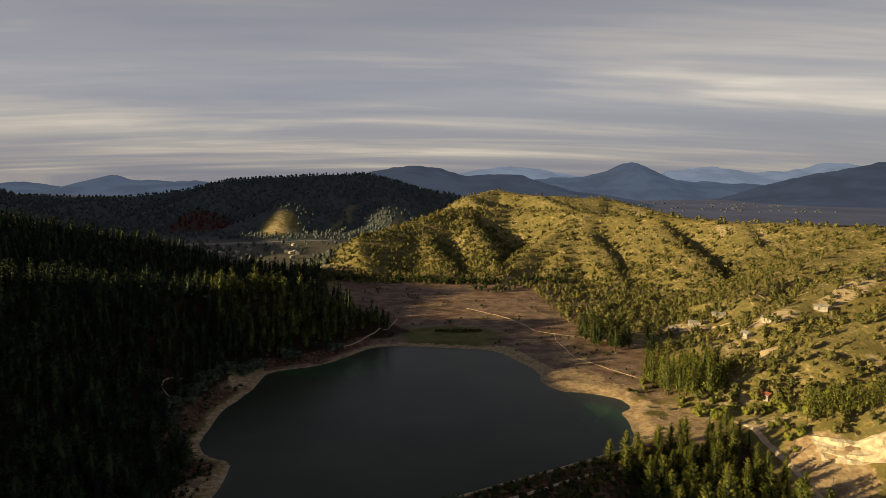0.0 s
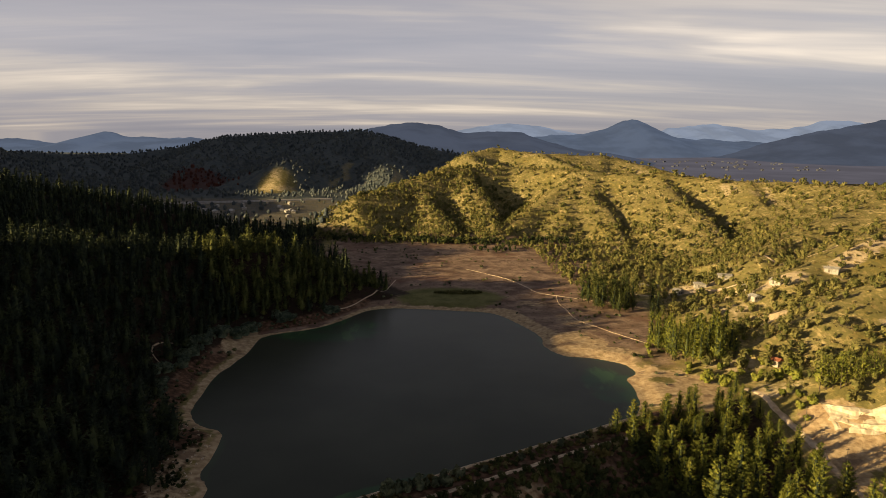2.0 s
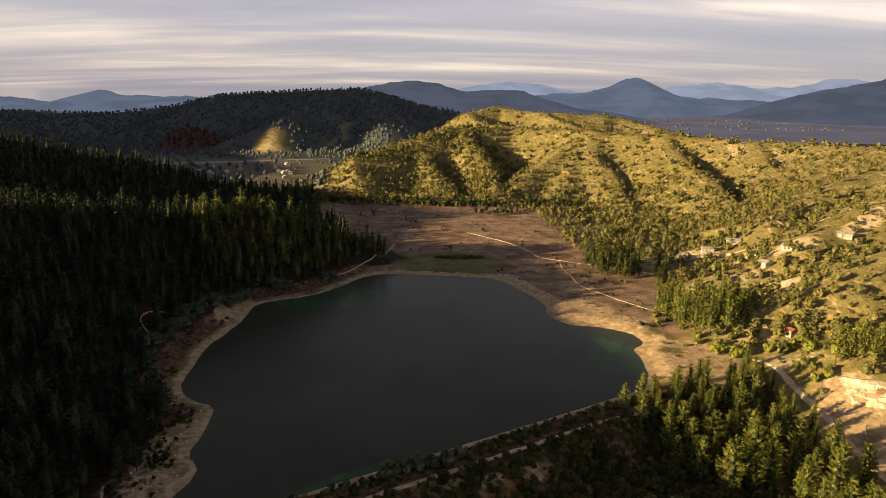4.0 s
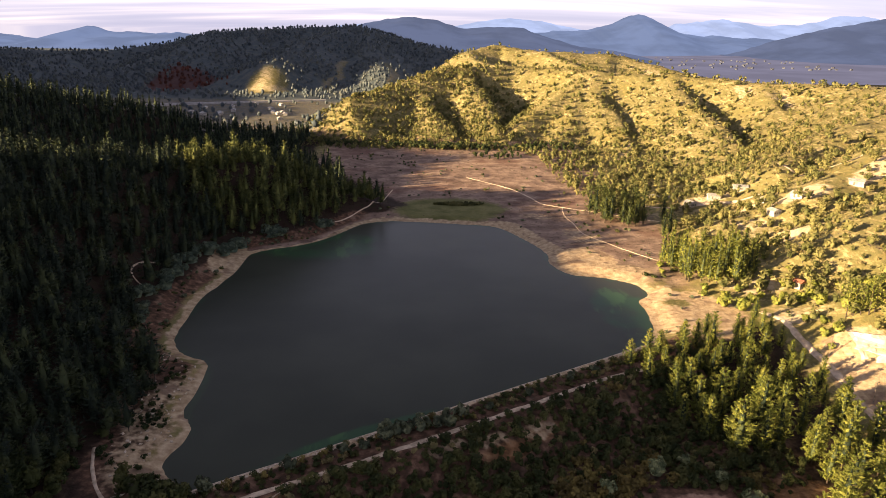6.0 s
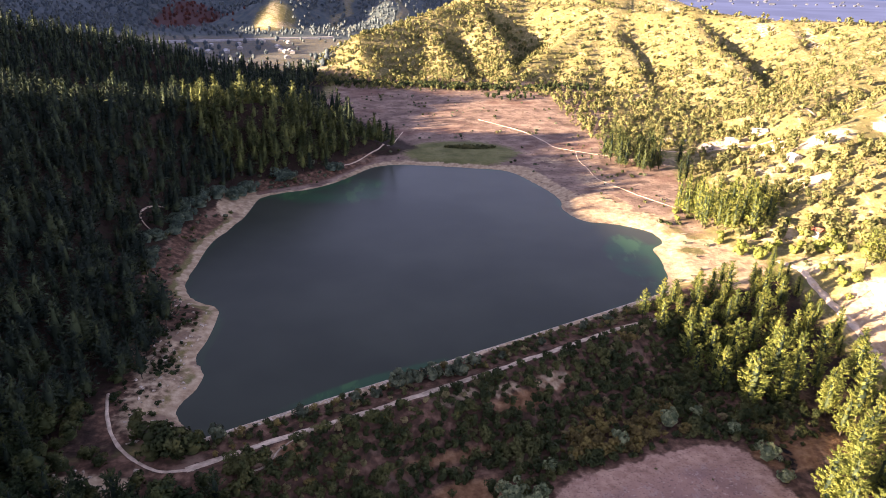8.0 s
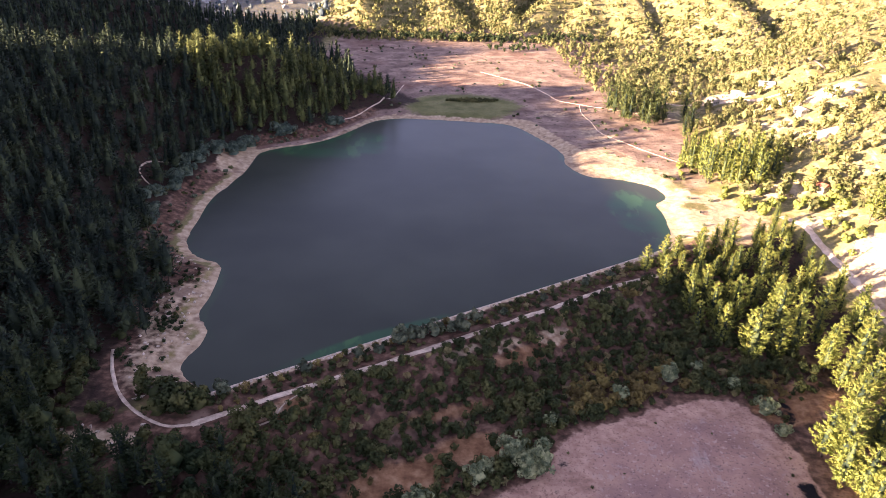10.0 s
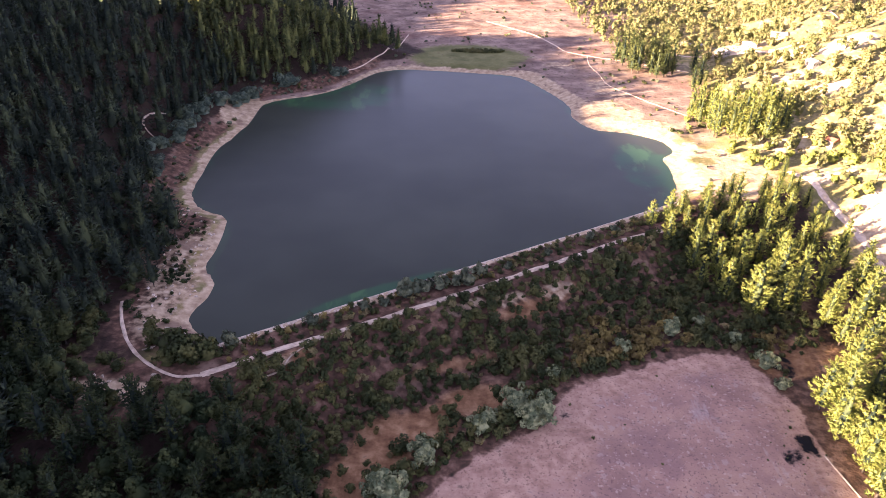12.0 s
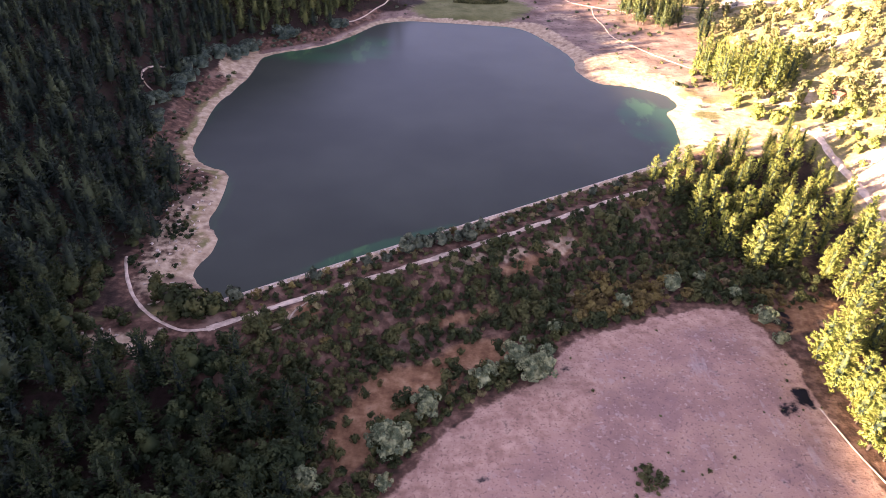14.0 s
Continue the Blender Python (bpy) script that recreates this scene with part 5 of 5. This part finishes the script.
def small_growth():
    tuft = [only(dome(R, 0.9, 0.9, 34, 1, size=0.45)) for _ in range(4)]

    def shore_keep(x, y, h, d):
        z = zones(x, y, h, d)
        a = (d > 5) & (d < 30) & (x < -66)
        v = (z["valley"] > 0.5) & (d > 7) & (z["green"] < 0.3)
        b = (x > 96) & (d > 4) & (d < 60) & (y > 240) & (y < 440)
        dens = smooth(fbm(x, y, 14, 91, 3), 0.0, 0.5)
        return off_tracks(x, y, 0.5) * (0.5 * a * (0.2 + dens) + 0.24 * v * dens + 0.22 * b * dens)
    p = spots(R, -130, 170, 150, 690, 3.4, shore_keep)
    p[:, 3] = R.uniform(0.5, 1.7, len(p))
    half = R.uniform(0, 1, len(p)) < 0.5
    scatter("shore_weeds", "small dark weeds over the sandy shore and valley", "weeds", tuft, [LEAF], p[half], R)
    scatter("shore_weeds", "small grey-green weeds over the shore and valley", "weeds", tuft, [LEAF_GREY], p[~half], R)
    clump = [only(dome(R, 1.4, 1.5, 80, 1, lobes=6, size=0.42, lobe=0.45)) for _ in range(5)]

    def bank_keep(x, y, h, d):
        thick = smooth(fbm(x, y, 11, 95, 3), -0.05, 0.3)
        return off_tracks(x, y, 0.6) * (x < -64) * (y > 146) * (y < 262) * (d > 4.5) * (d < 26) * (0.1 + 0.75 * thick)
    q = spots(R, -125, -62, 146, 262, 2.0, bank_keep)
    q[:, 3] = R.uniform(0.35, 1.1, len(q))
    scatter("bank_scrub", "low dark scrub in patches on the pale eroded bank", "scrub", clump, [LEAF_DARK], q, R)
    bed = spots(R, -10, 45, 455, 485, 1.6, lambda x, y, h, d: (blob(x, y, 20, 470, 20, 4.5, 4) > 0.5) * 0.9)
    bed[:, 3] = R.uniform(0.9, 1.6, len(bed))
    scatter("reed_bed", "dark green reeds on the wet meadow", "reeds", tuft, [REED], bed, R)
    dots = at_places([(44, 101, 1.5), (45.5, 104.5, 1.2), (47, 99.5, 1.0), (43.5, 98.5, 1.0), (42.5, 104, 0.7), (48.5, 101.5, 0.9), (86, 131, 0.3), (84, 127, 0.35), (83, 123, 0.3), (86, 121, 0.35), (88, 123, 0.4), (93, 124, 0.4), (81, 128, 0.25), (85, 118, 0.3), (80, 121, 0.25), (45, 103, 1.3), (46.5, 101, 1.5), (43, 102, 1.2), (44, 104.5, 1.0), (47.5, 103, 1.1), (45, 99, 1.2), (42, 100, 0.8), (48, 100, 0.8), (46, 97.5, 0.7), (51, 109, 0.5), (53, 104, 0.5), (59, 104, 0.7), (57, 103, 0.5), (41, 97, 0.7), (66, 108, 0.7), (37, 128, 0.5), (59, 152, 0.6), (46, 133, 0.4), (73, 148, 0.5),
                      (98, 162, 1.1), (96, 155, 1.2), (95, 153.5, 0.9), (104, 163, 1.0), (96, 166, 0.9), (101, 164, 0.8), (88, 133, 0.6), (90, 139, 0.5), (78, 122, 0.4), (33, 140, 0.5), (80, 96, 0.8), (52, 120, 0.5)])
    scatter("field_weeds", "dark weed clumps on the mown field", "weeds", tuft, [REED], dots, R)


east_pines()
groves()
silver_bushes()
corner_bushes()
lower_wood()
dam_scrub()
mustard_bushes()
small_growth()


# ------------------------------------------------------------ the dam's edge, quarry, road
def strip(points, width, profile, material, name, z=None):
    """A band along a line; profile: places across (-0.5 to 0.5) and lifts."""
    fine = np.asarray(points, float)
    t = np.gradient(fine, axis=0)
    t /= np.linalg.norm(t, axis=1, keepdims=True) + 1e-9
    nrm = np.stack([-t[:, 1], t[:, 0]], 1)
    rows = []
    for k, lift in profile:
        q = fine + nrm * k * width
        rows.append(np.stack([q[:, 0], q[:, 1], (land(q[:, 0], q[:, 1]) if z is None else z) + lift + 0 * q[:, 0]], 1))
    return mesh_np(name, np.stack(rows, 1).reshape(-1, 3), grid_faces(len(fine), len(profile)), [material], shade=False)


def dam_edge():
    u = np.linspace(0.005, 0.985, 150)
    pts = np.stack([DAM_A[0] + u * (DAM_B[0] - DAM_A[0]), DAM_A[1] + u * (DAM_B[1] - DAM_A[1])], 1)
    n = np.array([DAM_B[1] - DAM_A[1], DAM_A[0] - DAM_B[0]])
    n = n / np.linalg.norm(n)
    wob = 0.5 * fbm(u * 100, u * 0, 9, 5, 2)
    base = tagged(new("dam_kerb"), "weathered pale stone kerb along the dam's water side", "dam", kind="structure")
    part("kerb_slab", strip(pts + n * (1.4 + wob[:, None] * 0.3), 1.1, ((0.5, -2.0), (0.5, 0.2), (-0.5, 0.3), (-0.5, -2.0)), STONE, "kerb_slab", 0.75), base)
    # rubble behind the slab, in two broken rows
    rng = np.random.default_rng(23)
    vs, fs, b = [], [], 0
    for row in range(2):
        for k in np.arange(0.01, 0.98, 0.0062):
            if rng.uniform() < 0.3 + 0.45 * (k > 0.42):
                continue
            c = np.array([DAM_A[0] + k * (DAM_B[0] - DAM_A[0]), DAM_A[1] + k * (DAM_B[1] - DAM_A[1])]) + n * (3.0 + row * 0.95 + rng.uniform(-0.2, 0.2))
            w = rng.uniform(0.3, 0.55, 3)
            cube = np.array([(i, j, l) for i in (-1, 1) for j in (-1, 1) for l in (-1, 1)], float) * w + rng.normal(0, 0.07, (8, 3))
            vs.append(cube + (c[0], c[1], 1.5 + 0.15 * row)), fs.append(np.array([(0, 1, 3, 2), (4, 6, 7, 5), (0, 4, 5, 1), (2, 3, 7, 6), (0, 2, 6, 4), (1, 5, 7, 3)]) + b)
            b += 8
    rub = part("rubble", mesh_np("rubble", np.concatenate(vs), np.concatenate(fs), [STONE]), base)
    rub["kind"] = "stuff"


def rocks():
    """Pale broken rocks on the western shore."""
    rng = np.random.default_rng(31)
    zone = spots(rng, -104, -66, 145, 232, 2.6, lambda x, y, h, d: (((d > 3) & (d < 18)) & off_tracks(x, y, 1)) * 0.5)
    more = spots(rng, -105, -72, 128, 140, 2.4, lambda x, y, h, d: 0.6 + 0 * x)
    vs, fs, b = [], [], 0
    for x, y, z, s in np.concatenate([zone, more]):
        w = rng.uniform(0.15, 0.5, 3) * (1, 1, 0.6) * (1.0 if y > 141 else 1.2)
        cube = np.array([(i, j, l) for i in (-1, 1) for j in (-1, 1) for l in (-1, 1)], float) * w + rng.normal(0, 0.16, (8, 3))
        vs.append(cube + (x, y, z + 0.1)), fs.append(np.array([(0, 1, 3, 2), (4, 6, 7, 5), (0, 4, 5, 1), (2, 3, 7, 6), (0, 2, 6, 4), (1, 5, 7, 3)]) + b)
        b += 8
    me = mesh_np("shore_rocks", np.concatenate(vs), np.concatenate(fs), [STONE])
    tagged(new("shore_rocks", me), "pale broken rocks on the sandy bank", "rocks", kind="stuff")


def box(bm, cx, cy, cz, sx, sy, sz):
    bmesh.ops.create_cube(bm, size=1, matrix=Matrix.Translation((cx, cy, cz)) @ Matrix.Diagonal((sx, sy, sz, 1)))


def bm_mesh(name, bm, material):
    me = bpy.data.meshes.new(name)
    bm.to_mesh(me)
    bm.free()
    me.materials.append(material)
    return me


def house(label, x, y, turn, w, l, tall, roof_mat, detail=True, wall_mat=PLASTER):
    """A low gabled house: walls, roof with eaves, door and windows."""
    base = tagged(new("house"), label, "house", "hillside houses" if detail else "houses of the far town")
    bm = bmesh.new()
    box(bm, 0, 0, tall / 2 - 0.5, w, l, tall + 1.0)
    part("wall", bm_mesh("wall", bm, wall_mat), base)
    bm = bmesh.new()
    o, r = 0.5, w * 0.24
    v = [bm.verts.new(c) for c in ((-w / 2 - o, -l / 2 - o, tall - 0.15), (0, -l / 2 - o, tall + r), (w / 2 + o, -l / 2 - o, tall - 0.15), (w / 2 + o, l / 2 + o, tall - 0.15), (0, l / 2 + o, tall + r), (-w / 2 - o, l / 2 + o, tall - 0.15))]
    for f in ((0, 1, 4, 5), (1, 2, 3, 4), (0, 2, 1), (3, 5, 4), (0, 5, 3, 2)):
        bm.faces.new([v[i] for i in f])
    bmesh.ops.recalc_face_normals(bm, faces=bm.faces)
    top = part("roof", bm_mesh("roof", bm, roof_mat), base)
    if detail:
        bm = bmesh.new()
        box(bm, w * 0.2, l * 0.22, tall + r * 0.75, 0.55, 0.55, 1.3)
        part("chimney", bm_mesh("chimney", bm, TIMBER), top)
        for k in range(3):
            bm = bmesh.new()
            box(bm, (-0.3 + 0.3 * k) * w, -l / 2 - 0.02, tall * 0.5, w * 0.14, 0.1, tall * 0.36)
            pane = part("window", bm_mesh("window", bm, GLASS_DARK), base)
            bm = bmesh.new()
            box(bm, (-0.3 + 0.3 * k) * w, -l / 2 - 0.1, tall * 0.5 - tall * 0.19, w * 0.17, 0.24, 0.08)
            part("sill", bm_mesh("sill", bm, TIMBER), pane)
        bm = bmesh.new()
        box(bm, -w / 2 - 0.02, 0.15 * l, 1.0, 0.1, 1.0, 2.0)
        part("door", bm_mesh("door", bm, TIMBER), base)
    base.matrix_basis = pose(x, y, height_at(x, y), 0, 0, turn)
    return base


def far_things():
    rng = np.random.default_rng(77)
    house("white single-storey house with a grey tin roof", 180, 459, 20, 5, 7, 2.6, ROOF)
    house("small white cottage under a grey tin roof", 196, 460, 80, 5, 8, 2.5, ROOF)
    house("long low house with a pale tin roof", 215, 463, 75, 5, 9, 2.5, ROOF)
    house("white hillside house with a grey roof", 257, 402, 60, 5, 8, 2.6, ROOF)
    house("white house beside a dirt drive", 218, 393, 35, 5, 7, 2.5, ROOF)
    house("small shed with a tin roof among trees", 214, 423, 10, 5, 6, 2.4, ROOF)
    house("small white hut on the slope", 201, 385, 15, 5, 6, 2.4, ROOF)
    house("small shed under a red clay roof above the quarry track", 170.4, 294.7, 30, 4.5, 6, 2.3, ROOF_RED)
    house("grey-roofed cottage beside the dark pines", 165, 492, 35, 5, 7, 2.5, ROOF, True, TIMBER)
    house("low shed with a pale roof beside the pines", 172, 482, 70, 4, 6, 2.3, ROOF, True, TIMBER)
    for i in range(64):
        a = rng.uniform(0, 1) ** 1.4
        x, y = 780 + 560 * rng.uniform(0, 1) + 160 * a, 2150 + 900 * a
        ob = house("tiny pale house in the far valley", x, y, rng.uniform(0, 90), 5, rng.uniform(5, 11), 2.6, HAZY_WALL, False, HAZY_WALL)
        ob.location.z = 26 + 0.004 * (y - 1600)
    # the road on its bank at the foot of the dark hills
    pts = curve(FAR_ROAD, 12)
    fine = strip(pts, 9, ((-0.9, -9.0), (-0.5, 0.0), (0.5, 0.0), (0.9, -9.0)), TARMAC, "road", 14.5)
    tagged(new("road", fine), "pale grey highway on a bank in the far valley", "road", kind="structure")
    for i in range(16):
        x, y = rng.uniform(-330, -190), rng.uniform(860, 1040)
        house("low pale building in the shaded valley", x, y, rng.uniform(0, 90), rng.uniform(5, 7), rng.uniform(6, 12), 2.6, ROOF, False)


def quarry():
    """The sand quarry's cut face and floor."""
    rng = np.random.default_rng(5)
    gx, gy = np.linspace(0, 1, 26), np.linspace(0, 1, 9)
    line = curve([(167, 247), (177, 243), (190, 240), (212, 236)], 9)
    line = line[np.linspace(0, len(line) - 1, 26).astype(int)]
    rows = []
    for t in gy:
        off = (1 - t) * 12.0
        z0 = land(line[:, 0], line[:, 1] - 10)
        top = land(line[:, 0], line[:, 1] + 2)
        z = z0 + (np.maximum(top, z0 + 6.5) - z0) * t - 0.6
        rows.append(np.stack([line[:, 0] + 1.6 * fbm(line[:, 0], line[:, 1] + 30 * t, 6, 7, 4), line[:, 1] - off + 2.6 * fbm(line[:, 0] * 1.0, line[:, 1] + 60 * t, 7, 8, 4), z + 1.3 * fbm(line[:, 0], line[:, 1] + 40 * t, 8, 9, 4)], 1))
    back = rows[-1] + (0, 7.0, -1.5)
    me = mesh_np("quarry_face", np.concatenate(rows + [back]), grid_faces(10, 26), [SANDSTONE])
    tagged(new("quarry_face", me), "bright sunlit cut face of a sand quarry", "quarry", kind="structure")


def utility_pole(x, y):
    base = tagged(new("utility_pole"), "thin grey timber utility pole with a crossarm", "utility pole", "utility poles")
    part("post", mesh_np("post", *tube([(0, 0, -0.6), (0, 0, 9)], (0.14, 0.1), 7)[:2], [TIMBER], shade=True), base)
    bm = bmesh.new()
    box(bm, 0, 0, 8.3, 1.9, 0.12, 0.14)
    arm = part("crossarm", bm_mesh("crossarm", bm, TIMBER), base)
    for k in (-0.8, 0.8):
        part("insulator", mesh_np("insulator", *tube([(k, 0, 8.36), (k, 0, 8.6)], (0.06, 0.04), 6)[:2], [GLASS_DARK]), arm)
    base.matrix_basis = pose(x, y, height_at(x, y), 0, 0, 20)


def driftwood(x, y, turn):
    base = tagged(new("driftwood_log"), "dark weathered log stranded on the sand", "log")
    part("trunk", mesh_np("trunk", *tube([(-0.4, 0, 0.0), (0, 0.1, 0.9), (0.1, 0, 2.0), (0.0, 0.1, 3.4)], (0.3, 0.27, 0.22, 0.1), 8)[:2], [TIMBER], shade=True), base)
    part("branch", mesh_np("branch", *tube([(0.1, 0, 1.9), (0.5, 0.1, 2.4), (0.9, 0.1, 2.8)], (0.12, 0.09, 0.03), 6)[:2], [TIMBER], shade=True), base)
    base.matrix_basis = pose(x, y, height_at(x, y) + 0.2, 88, 0, turn)


dam_edge()
rocks()
quarry()
far_things()
utility_pole(157, 240)
utility_pole(158, 212)
driftwood(114, 309, 70)
